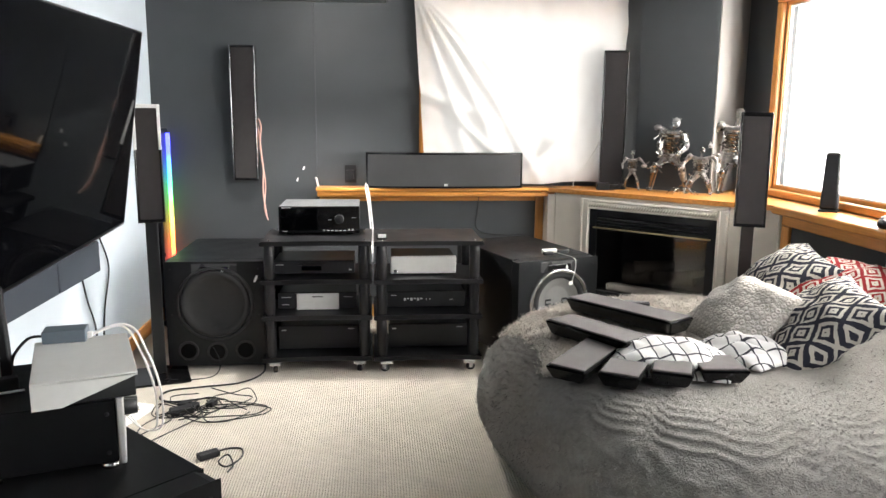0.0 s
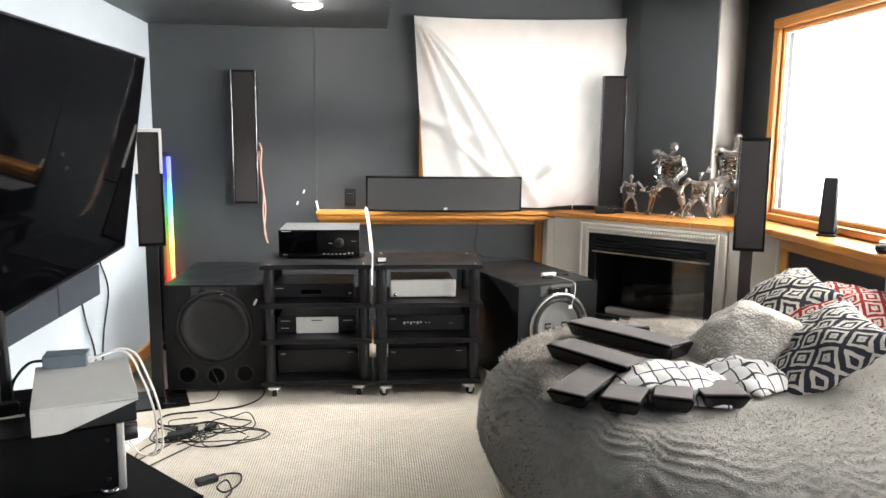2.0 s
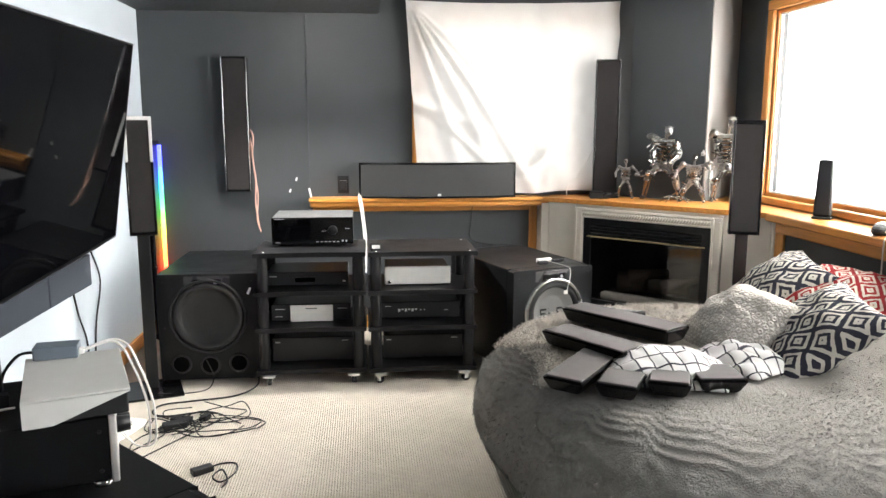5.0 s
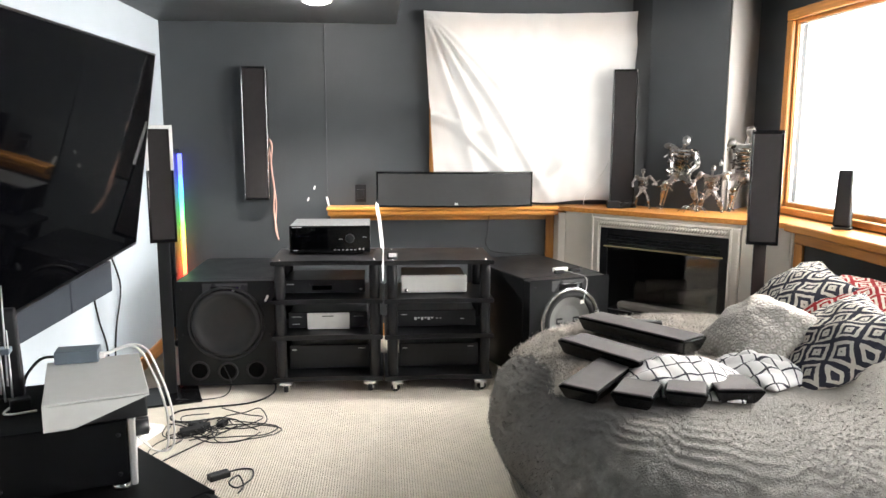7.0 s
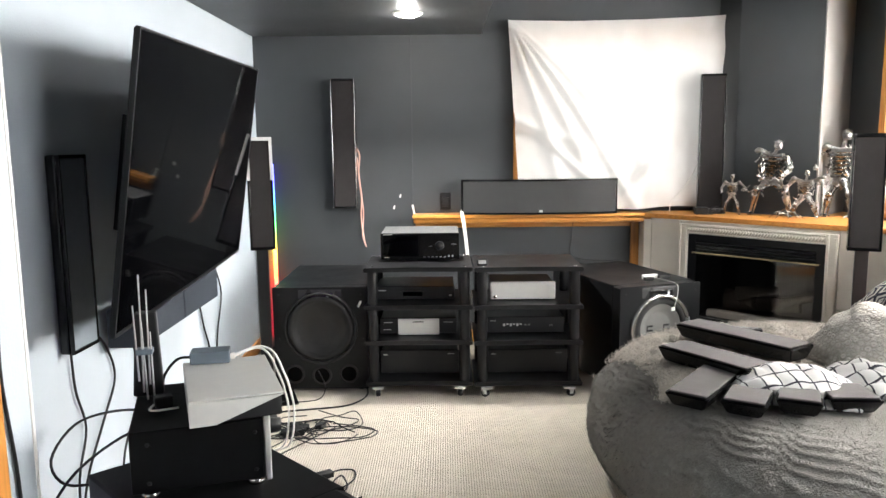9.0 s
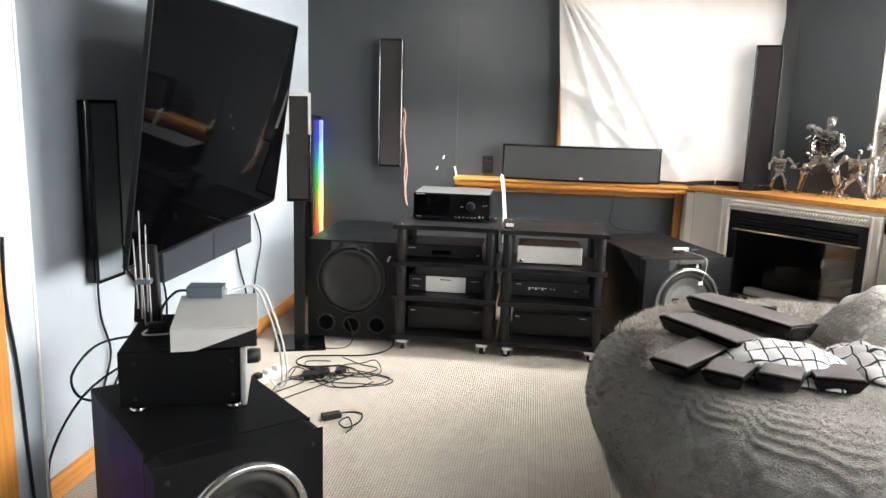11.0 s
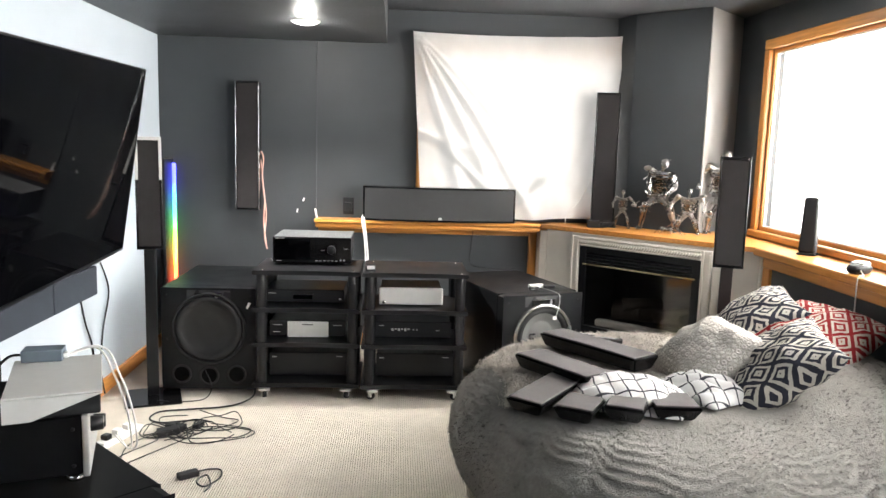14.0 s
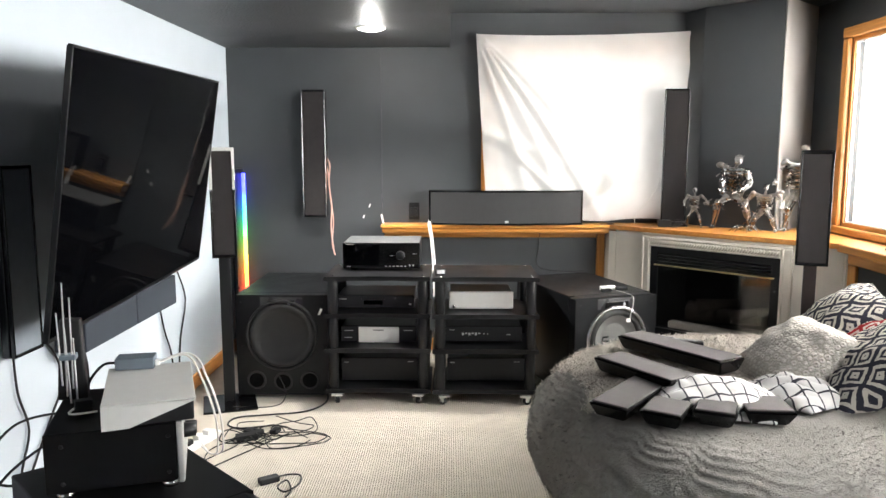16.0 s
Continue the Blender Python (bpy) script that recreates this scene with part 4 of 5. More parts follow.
for k in range(130000):
    u, v = rng.random() * math.tau, 0.06 + 0.92 * rng.random() ** 0.8
    if not (2.2 < u < 5.9 or v > 0.5):
        continue
    p, n = bag_point(u, v)
    d = (n + Vector(rng.normal(0, 0.45, 3)) + Vector((0, 0, -0.9))).normalized()
    s = d.cross(Vector(rng.normal(0, 1, 3))).normalized() * 0.0015
    h = 0.007 + 0.011 * rng.random()
    b = len(hv)
    if s.cross(d).dot(n) < 0:
        s = -s
    hv += [p - s - n * 0.002, p + s - n * 0.002, p + d * h]
    hn += [n, n, n]
    hf.append((b, b + 1, b + 2))
me = bpy.data.meshes.new("fur_pile")
me.from_pydata(hv, [], hf)
me.shade_smooth()
me.normals_split_custom_set_from_vertices(hn)
me.materials.append(FUR)
tagged(new("fur", me), "tufted grey fur pile", kind="stuff").parent = bag


def lying_speaker(label, a, b, w, h, lift=0.0, nose=0.0, group="loudspeakers on the bean bag"):
    """A slim loudspeaker on its back from a to b (x, y), its grille up."""
    a, b = Vector(a), Vector(b)
    d = b - a
    za, zb = bag_top(*a) + lift + nose, bag_top(*b) + lift
    l = math.hypot(d.length, zb - za)
    m = Matrix.Translation((a.x, a.y, za + 0.008)) @ Matrix.Rotation(math.atan2(d.y, d.x), 4, "Z") @ Matrix.Rotation(-math.atan2(zb - za, d.length), 4, "Y")
    s = thing("slim_loudspeaker", label, "speaker", m, group)
    bm = bmesh.new()
    vs = box(bm, 0, l, -w / 2, w / 2, 0, h)
    for v in bm.verts:
        if v.co.z < h / 2:
            v.co.y *= 0.70
            v.co.x = 0.018 + v.co.x * (1 - 0.036 / l)
    bmesh.ops.bevel(bm, geom=list(bm.edges), offset=0.005, segments=2, affect="EDGES")
    part("cabinet", bm, GLOSS, s)
    part("grille", B((0.012, l - 0.012, -w / 2 + 0.01, w / 2 - 0.01, h + 0.0005, h + 0.007, 0.003)), GRILLE2, s, "taupe cloth grille")
    return s


LONG, SHORT = "long slim black loudspeaker lying face up on the bean bag", "short slim black loudspeaker lying face up on the bean bag"
lying_speaker(LONG, (0.53, 3.10), (0.82, 2.66), 0.15, 0.055, 0.03)
lying_speaker(LONG, (0.375, 2.80), (0.58, 2.45), 0.15, 0.055, 0.02)
lying_speaker(SHORT, (0.273, 2.297), (0.494, 2.56), 0.148, 0.046, 0.0, 0.03)
lying_speaker(SHORT, (0.418, 2.20), (0.505, 2.34), 0.142, 0.046, 0.0, 0.012)
lying_speaker(SHORT, (0.58, 2.175), (0.66, 2.35), 0.138, 0.046, 0.0, 0.01)
lying_speaker(SHORT, (0.772, 2.20), (0.785, 2.365), 0.165, 0.046)


def cushion(name, label, material, m, w, hgt, thick, seed):
    """A stuffed square cushion in its local x, y plane, with pinched corners."""
    N = 26
    vs, fs = [], []
    for side in (1, -1):
        for j in range(N + 1):
            for i in range(N + 1):
                u, v = -1 + 2 * i / N, -1 + 2 * j / N
                x = u * w / 2 * (1 - 0.07 * (1 - v * v))
                y = v * hgt / 2 * (1 - 0.07 * (1 - u * u))
                bulge = ((1 - u ** 2) * (1 - v ** 2)) ** 0.5
                z = side * thick / 2 * bulge
                q = Vector((x, y, z))
                q += Vector((0, 0, 1)) * (0.018 * noise.noise(Vector((u * 2.4, v * 2.4, seed))) + 0.008 * noise.noise(Vector((u * 6, v * 6, seed + side)))) * min(1, bulge * 2)
                vs.append(q)
    off = (N + 1) ** 2
    for s in range(2):
        for j in range(N):
            for i in range(N):
                a = s * off + j * (N + 1) + i
                f = (a, a + 1, a + N + 2, a + N + 1)
                fs.append(f if s == 0 else tuple(reversed(f)))
    me = bpy.data.meshes.new(name)
    me.from_pydata(vs, [], fs)
    bm = bmesh.new()
    bm.from_mesh(me)
    bmesh.ops.remove_doubles(bm, verts=bm.verts, dist=0.0004)
    for f in bm.faces:
        f.smooth = True
    ob = part(name, bm, material)
    ob.matrix_basis = m
    return tagged(ob, label, "cushion")


def laid(centre, ex, ey):
    """A cushion's place from its middle and the run of its two sides."""
    ex, ey = Vector(ex).normalized(), Vector(ey)
    ez = ex.cross(ey).normalized()
    ey = ez.cross(ex)
    return Matrix(((ex.x, ey.x, ez.x, centre[0]), (ex.y, ey.y, ez.y, centre[1]), (ex.z, ey.z, ez.z, centre[2]), (0, 0, 0, 1)))


cushion("cushion", "grey embossed plush cushion leaning on the bean bag", PLUSH, laid((1.075, 2.70, 0.565), (0.155, -0.986, -0.053), (0.797, 0.093, 0.597)), 0.44, 0.42, 0.27, 1)
cushion("cushion", "navy and cream diamond-pattern cushion tilted on the bean bag", NAVY, laid((1.262, 2.518, 0.61), (-0.254, -0.964, -0.077), (0.758, -0.248, 0.603)), 0.47, 0.43, 0.2, 2)
cushion("cushion", "red and cream diamond-pattern cushion behind the navy one", RED, laid((1.62, 2.86, 0.645), (0.47, -0.877, -0.102), (0.837, 0.405, 0.368)), 0.46, 0.40, 0.17, 3)
cushion("cushion", "navy and cream diamond-pattern cushion against the low wall", NAVY, laid((1.47, 3.13, 0.635), (-0.22, -0.972, -0.086), (0.777, -0.228, 0.586)), 0.45, 0.41, 0.22, 4)
cushion("cushion", "red and cream cushion half hidden behind the others", RED, laid((1.53, 3.22, 0.60), (-0.22, -0.972, -0.086), (0.777, -0.228, 0.586)), 0.45, 0.42, 0.10, 5)


def draped(name, label, category, material, cx, cy, w, h, turn, rise, seed, lift=0.012):
    """Cloth lying in folds on the bean bag."""
    N = 40
    vs, fs = [], []
    c, s = math.cos(radians(turn)), math.sin(radians(turn))
    for j in range(N + 1):
        for i in range(N + 1):
            u, v = -1 + 2 * i / N, -1 + 2 * j / N
            edge = 1 + 0.12 * noise.noise(Vector((u * 1.5, v * 1.5, seed))) + (0.1 * noise.noise(Vector((u * 7, v * 7, seed))) if material is FURPALE else 0)
            x, y = u * w / 2 * edge, v * h / 2 * edge
            X, Y = cx + c * x - s * y, cy + s * x + c * y
            dome = (1 - u * u) * (1 - v * v)
            z = bag_top(X, Y) + lift + rise * dome ** 0.6 + (0.03 if rise > 0.06 else 0.045) * abs(noise.noise(Vector((u * 2 + v, v * 2, seed + 3)))) * dome ** 0.3
            vs.append((X - cx, Y - cy, z))
    for j in range(N):
        for i in range(N):
            a = j * (N + 1) + i
            fs.append((a, a + 1, a + N + 2, a + N + 1))
    me = bpy.data.meshes.new(name)
    me.from_pydata(vs, [], fs)
    me.shade_smooth()
    me.materials.append(material)
    ob = new(name, me)
    ob.location = (cx, cy, 0)
    so = ob.modifiers.new("thickness", "SOLIDIFY")
    so.thickness, so.offset = 0.008, 1
    if material is FURPALE:
        rg = np.random.default_rng(seed)
        hv, hf = [], []
        for k in range(34000):
            p = Vector(vs[int(rg.integers(len(vs)))]) + Vector((rg.normal(0, 0.012), rg.normal(0, 0.012), 0.004))
            d = Vector((rg.normal(0, 0.7), rg.normal(-0.2, 0.7), 0.55)).normalized()
            side = d.cross(Vector(rg.normal(0, 1, 3))).normalized() * 0.0016
            b = len(hv)
            if side.cross(d).z < 0:
                side = -side
            hv += [p - side, p + side, p + d * rg.uniform(0.012, 0.03)]
            hf.append((b, b + 1, b + 2))
        pile = bpy.data.meshes.new("fur_pile")
        pile.from_pydata(hv, [], hf)
        pile.shade_smooth()
        pile.normals_split_custom_set_from_vertices([(0, -0.2, 0.98)] * len(hv))
        pile.materials.append(material)
        tagged(new("fur", pile), "long pale fur pile", kind="stuff").parent = ob
    return tagged(ob, label, category)


draped("throw_pillow", "white cotton pillow with thin black line print", "pillow", THROW, 0.665, 2.42, 0.38, 0.32, -20, 0.075, 2)
draped("throw_blanket", "crumpled white line-print throw between the cushions", "blanket", THROW, 0.98, 2.50, 0.26, 0.30, 30, 0.05, 7)
draped("fur_blanket", "pale fluffy blanket spread over the bean bag", "blanket", FURPALE, 0.77, 2.94, 1.06, 0.90, 4, -0.004, 11)

for a, tz, lab, n in (((0.66, 3.22), 155, "black remote control lying on the bean bag", 5), ((0.76, 3.13), 160, "black remote control lying on the bean bag", 6)):
    r = thing("remote_control", lab, "remote control", pose(a[0], a[1], bag_top(*a) + 0.035, 0, 0, tz))
    part("body", B((-0.1, 0.1, -0.022, 0.022, 0, 0.018, 0.006)), PLAST, r)
    bm = bmesh.new()
    for k in range(n * 2):
        box(bm, -0.08 + 0.075 * k / n, -0.068 + 0.075 * k / n, -0.01 + 0.012 * (k % 2), -0.002 + 0.012 * (k % 2), 0.018, 0.021)
    tagged(part("buttons", bm, LETTER, r), kind="stuff")

# ---- hung sheet ----
N, M = 110, 90
SX0, SX1, SZ0, SZ1 = -0.08, 1.335, 0.90, 2.12
vs, fs = [], []
for j in range(M + 1):
    for i in range(N + 1):
        u, v = i / N, j / M
        x = SX0 + (SX1 - SX0) * u + (1 - v) * (0.07 * (1 - u) - 0.12 * u)
        top = SZ1 - 0.02 * math.sin(math.pi * u) ** 0.7 + 0.02 * u
        bot = SZ0 + 0.14 * (1 - u) ** 2.2 + 0.02 * math.sin(u * 9)
        z = bot + (top - bot) * v
        # pulls running down from the pinned upper corner
        du, dv = u + 0.01, 1.02 - v
        ang = math.atan2(dv * 0.85, du)
        rad = math.hypot(du, dv)
        pull = sum(a * math.exp(-((ang - c0) / w0) ** 2) for c0, w0, a in ((1.08, 0.05, 0.02), (0.93, 0.03, 0.02), (1.28, 0.05, 0.016), (0.78, 0.04, 0.01)))
        fold = pull * max(0, 1 - rad * 0.62) * 1.35 * min(1, rad * 4)
        sag = 0.026 * math.exp(-((v - 0.28 - 0.3 * (0.45 - u)) / 0.04) ** 2) * max(0, 1 - u * 1.7)
        sag += 0.02 * math.exp(-((v - 0.36 + 0.85 * (u - 0.1)) / 0.03) ** 2) * max(0, 1 - abs(u - 0.22) * 5)
        sag += 0.016 * math.exp(-((v - 0.16 - 0.9 * (u - 0.62)) / 0.035) ** 2) * max(0, 1 - abs(u - 0.66) * 7)
        fall = 0.012 * noise.noise(Vector((u * 5, v * 3, 1))) + 0.006 * noise.noise(Vector((u * 14, v * 9, 5)))
        vs.append((x, YB - 0.056 - 2.6 * fold - 2.4 * sag - 1.8 * fall - 0.02 * (1 - v), z))
for j in range(M):
    for i in range(N):
        a = j * (N + 1) + i
        fs.append((a, a + 1, a + N + 2, a + N + 1))
me = bpy.data.meshes.new("window_sheet")
me.from_pydata(vs, [], fs)
me.shade_smooth()
me.materials.append(SHEET)
tagged(new("window_sheet", me), "white bed sheet pinned over the window", "sheet")

# ---- rainbow light column behind the stand loudspeaker ----
RAINBOW = bpy.data.materials.new("rainbow_led")
RAINBOW.use_nodes = True
n, l = RAINBOW.node_tree.nodes, RAINBOW.node_tree.links
b = n["Principled BSDF"]
b.inputs["Base Color"].default_value = (0.5, 0.5, 0.5, 1)
co, se, mr, cr = n.new("ShaderNodeTexCoord"), n.new("ShaderNodeSeparateXYZ"), n.new("ShaderNodeMapRange"), n.new("ShaderNodeValToRGB")
mr.inputs[1].default_value, mr.inputs[2].default_value = 0.15, 1.25
l.new(co.outputs["Object"], se.inputs[0]), l.new(se.outputs[2], mr.inputs[0]), l.new(mr.outputs[0], cr.inputs[0])
cr.color_ramp.elements[0].position, cr.color_ramp.elements[0].color = 0.0, (0.9, 0.0, 0.05, 1)
cr.color_ramp.elements[1].position, cr.color_ramp.elements[1].color = 1.0, (0.01, 0.015, 0.9, 1)
for p_, c_ in ((0.24, (1.0, 0.03, 0.01, 1)), (0.36, (0.95, 0.2, 0.0, 1)), (0.47, (0.7, 0.5, 0.02, 1)), (0.57, (0.1, 0.7, 0.03, 1)), (0.68, (0.0, 0.6, 0.2, 1)), (0.77, (0.0, 0.25, 0.8, 1)), (0.86, (0.01, 0.03, 1.0, 1))):
    e = cr.color_ramp.elements.new(p_)
    e.color = c_
l.new(cr.outputs[0], b.inputs["Emission Color"])
b.inputs["Emission Strength"].default_value = 6.0
led = thing("light_column", "slim corner light column glowing in rainbow bands", "floor lamp", pose(-1.60, 4.87, 0, 0, 0, 0))
part("base", L([(0.0, 0.0), (0.1, 0.0), (0.1, 0.012), (0.03, 0.02), (0.0, 0.02)], (0, 0, 0), "z", 24), PLAST, led)
part("channel", B((-0.052, -0.0415, -0.10, 0.10, 0.02, 1.25, 0.001)), SATIN, led)
part("light_strip", B((-0.041, -0.017, 0.056, 0.07, 0.06, 1.22, 0.002)), RAINBOW, led, "strip glowing in rainbow colours")

VIOLET = glow("violet_led", (0.28, 0.02, 1.0), 7.0)
bar = thing("light_bar", "short light bar glowing violet behind the near subwoofer", "light", pose(-1.53, 1.69, 0))
part("base", B((-0.03, 0.03, -0.025, 0.025, 0.0, 0.012, 0.003)), PLAST, bar)
part("housing", B((-0.012, 0.012, -0.012, 0.002, 0.0121, 0.42, 0.002)), PLAST, bar)
part("diffuser", B((-0.01, 0.01, 0.0025, 0.012, 0.02, 0.41, 0.003)), VIOLET, bar, "violet glowing diffuser")

# ---- stack on the near subwoofer ----
AM = pose(-1.116, 1.840, 0.52, 0, 0, 18)
amp = thing("power_amplifier", "black power amplifier with silver front edge on a subwoofer", "amplifier", AM)
part("chassis", B((-0.17, 0.135, -0.16, 0.20, 0.02, 0.172, 0.004)), BLACK, amp)
part("front_panel", B((0.1355, 0.152, -0.165, 0.205, 0.014, 0.178, 0.005, 3)), SILVER, amp, "silver front panel")
part("knob", L([(0.0, 0.03), (0.018, 0.03), (0.02, 0.0)], (0.152, 0.0, 0.1), "x", 20), SATIN, amp)
part("knob", L([(0.0, 0.03), (0.018, 0.03), (0.02, 0.0)], (0.152, -0.1, 0.13), "x", 20), SATIN, amp)
for x in (-0.13, 0.115):
    for y in (-0.13, 0.17):
        part("foot", L([(0.0, 0.0), (0.02, 0.0), (0.024, 0.006), (0.018, 0.0195), (0.0, 0.0195)], (x, y, 0), "z", 18), CHROME, amp, "polished metal foot")
        if y < 0:
            part("screw", L([(0.0055, 0.0), (0.005, 0.002), (0.0, 0.002)], (x, -0.16, 0.045), seg=10), SATIN, amp)
            part("screw", L([(0.0055, 0.0), (0.005, 0.002), (0.0, 0.002)], (x, -0.16, 0.14), seg=10), SATIN, amp)
AMT = 0.52 + 0.178
dv = thing("phono_stage", "silver and black wedge-shaped component on the amplifier", "audio component", pose(-1.031, 1.833, AMT, 0, 0, 21))
part("lower_shell", B((-0.112, 0.095, -0.144, 0.185, 0.003, 0.0575, 0.004)), PLAST, dv)
part("top_cover", B((-0.12, 0.10, -0.15, 0.19, 0.058, 0.0635, 0.002)), PALEMETAL, dv, "satin silver cover")
bm = bmesh.new()
vs = [bm.verts.new(p) for y in (-0.15, -0.1445) for p in ((-0.12, y, 0.0), (-0.06, y, 0.0), (0.10, y, 0.056), (-0.12, y, 0.0577))]
for f in ((0, 1, 2, 3), (7, 6, 5, 4), (0, 4, 5, 1), (1, 5, 6, 2), (2, 6, 7, 3), (3, 7, 4, 0)):
    bm.faces.new([vs[k] for k in f])
part("side_skirt", bm, PALEMETAL, dv, "slanted silver side skirt")
part("side_panel", B((-0.12, -0.1125, -0.144, 0.185, 0.0, 0.0577, 0.001)), PALEMETAL, dv)
rt = thing("router_box", "small slate-blue box with white cables on the component", "gadget", pose(-1.138, 1.981, AMT + 0.0635, 0, 0, 12))
part("body", B((-0.052, 0.052, -0.03, 0.03, 0.001, 0.034, 0.003)), SLATE, rt)
part("socket", B((0.0525, 0.066, -0.02, 0.0, 0.008, 0.022, 0.002)), WHITE, rt)
for o in (0.0, 0.016):
    tagged(part("cable", Tb(0.0032, [(-1.075, 1.998 - o, AMT + 0.078), (-1.02, 2.03 - o, AMT + 0.092), (-0.975 - 0.6 * o, 2.02 - o, AMT + 0.078), (-0.945 - o, 2.0, AMT + 0.03), (-0.932 - o, 2.02, AMT - 0.03), (-0.94 - o, 2.1, 0.56), (-1.02 - o, 2.35, 0.36), (-1.25, 2.9, 0.12), (-1.40 + o, 3.18, 0.06)]), WHITE), "white cable drooping from the small box", "cable")
tagged(part("cable", Tb(0.004, [(-1.19, 1.968, AMT + 0.08), (-1.225, 1.963, AMT + 0.075), (-1.25, 1.933, AMT + 0.04), (-1.245, 1.893, AMT + 0.004), (-1.26, 1.873, AMT + 0.003)]), PLAST), "black cable from the small box", "cable")
ps = thing("power_strip", "white power strip on the carpet by the pale wall", "power strip", pose(-1.42, 3.28, 0, 0, 0, 70))
part("body", B((-0.13, 0.13, -0.028, 0.028, 0, 0.03, 0.006)), WHITE, ps)
for k in range(3):
    part("plug", B((-0.1 + 0.07 * k, -0.065 + 0.07 * k, -0.018, 0.018, 0.0302, 0.055, 0.004)), WHITE if k else PLAST, ps)
pl = thing("power_plug", "black plug adapter with a white lead on the amplifier", "plug", pose(-1.205, 1.80, AMT, 0, 0, 30))
part("body", B((-0.022, 0.022, -0.015, 0.015, 0.0, 0.03, 0.004)), PLAST, pl)
part("lead", Tb(0.003, [(-0.022, 0.0, 0.01), (-0.036, -0.015, 0.004), (-0.02, -0.032, 0.004), (0.03, -0.036, 0.004)]), WHITE, pl)

# router with upright antennas behind the amplifier
an = thing("antenna_stand", "black upright with a cluster of pale stick antennas", "antenna", pose(-1.262, 1.885, AMT, 0, 0, 15))
bm = B((-0.045, 0.022, 0.0, 0.03, 0.0, 0.225, 0.006))
for v in bm.verts:
    v.co.x *= 1.15 - 1.6 * v.co.z
part("post", bm, PLAST, an)
for k, (x, z0, z1, t) in enumerate(((-0.030, 0.05, 0.25, -1), (-0.020, 0.02, 0.33, 1), (-0.012, 0.0, 0.21, -1), (-0.004, 0.04, 0.29, 1), (0.004, 0.01, 0.18, 0))):
    part("antenna", R(((x, -0.025, z0), (x + 0.004 * t, -0.03, z1), 0.0026, 0.0016, 8)), LETTER, an)
part("hub", B((-0.034, 0.008, -0.034, -0.001, 0.12, 0.135, 0.003)), SLATE, an)


# ---- scrap-metal figures on the mantel ----
def figure(label, m, h, joints, thick, seed):
    """A figure welded from rods, springs, nuts and plates, as one mesh; joints as (x, y, z) in its own height."""
    bm = bmesh.new()
    rg = random.Random(seed)

    def at(name):
        return Vector(joints[name]) * h

    def ball(p, r, sx=1.0, sz=1.0):
        bmesh.ops.create_icosphere(bm, subdivisions=2, radius=r, matrix=Matrix.Translation(p) @ Matrix.Diagonal((sx, 1, sz, 1)))

    def spring(a, b, r, turns):
        ax = (b - a).normalized()
        s1 = ax.orthogonal().normalized()
        s2 = ax.cross(s1)
        tube(bm, [a + (b - a) * (k / (turns * 6)) + r * (s1 * math.cos(k * math.tau / 6) + s2 * math.sin(k * math.tau / 6)) for k in range(turns * 6 + 1)], r * 0.22, 5, 1)

    def limb(a, b, r):
        a, b = at(a), at(b)
        side = (b - a).cross(Vector((0, 1, 0))).normalized() * r * 1.5
        rod(bm, a, b, r * 0.6, seg=7)
        rod(bm, a + side, b + side * 0.7, r * 0.35, seg=6)
        rod(bm, a.lerp(b, 0.25), a.lerp(b, 0.6), r * 1.35, r * 0.9, 8)
        ball(a, r * 1.25), ball(b, r * 1.1)
        for q in range(3):
            p = a.lerp(b, rg.random())
            rod(bm, p, p + Vector((rg.uniform(-1, 1), rg.uniform(-1, 0.4), rg.uniform(-1, 1))) * r * 3, r * 0.3, seg=5)
    r = 0.021 * h * thick
    hip, chest, head = at("hip"), at("chest"), at("head")
    for s in "lr":
        limb("hip", "knee_" + s, r), limb("knee_" + s, "foot_" + s, r * 0.85)
        f = at("foot_" + s)
        box(bm, f.x - 0.028 * h, f.x + 0.028 * h, f.y - 0.08 * h, f.y + 0.035 * h, 0, 0.03 * h, 0.003)
        rod(bm, chest, at("shoulder_" + s), r * 0.9, seg=7)
        limb("shoulder_" + s, "elbow_" + s, r * 0.85), limb("elbow_" + s, "hand_" + s, r * 0.7)
        ball(at("shoulder_" + s), r * 1.5)
        hn = at("hand_" + s)
        for q in range(4):
            rod(bm, hn, hn + Vector(((q - 1.5) * 0.016, -0.03, -0.03 + 0.01 * rg.random())) * h, 0.005 * h, 0.003 * h, 5)
    # spine, rib rings and a hip plate
    spring(hip, chest, 0.05 * h * thick ** 0.5, 6)
    rod(bm, hip, chest, 0.022 * h, seg=8), rod(bm, chest, head, 0.02 * h, seg=8)
    for q in range(5):
        c = hip.lerp(chest, 0.3 + 0.17 * q)
        w = (0.06 + 0.014 * q) * h * thick ** 0.5
        ring = [c + Vector((w * math.cos(a * math.tau / 10), 0.7 * w * math.sin(a * math.tau / 10), 0)) for a in range(11)]
        tube(bm, ring, 0.0075 * h, 5, 1)
    box(bm, -0.06 * h * thick, 0.06 * h * thick, -0.035 * h, 0.035 * h, -0.03 * h, 0.025 * h, 0.004, 1, Matrix.Translation(hip))
    box(bm, -0.075 * h * thick, 0.075 * h * thick, -0.05 * h, 0.0, -0.06 * h, 0.05 * h, 0.008, 2, Matrix.Translation(chest))
    # head with brow, jaw and crest
    ball(head, 0.062 * h, 0.85, 1.1)
    box(bm, -0.04 * h, 0.04 * h, -0.075 * h, -0.02 * h, -0.055 * h, -0.025 * h, 0.003, 1, Matrix.Translation(head))
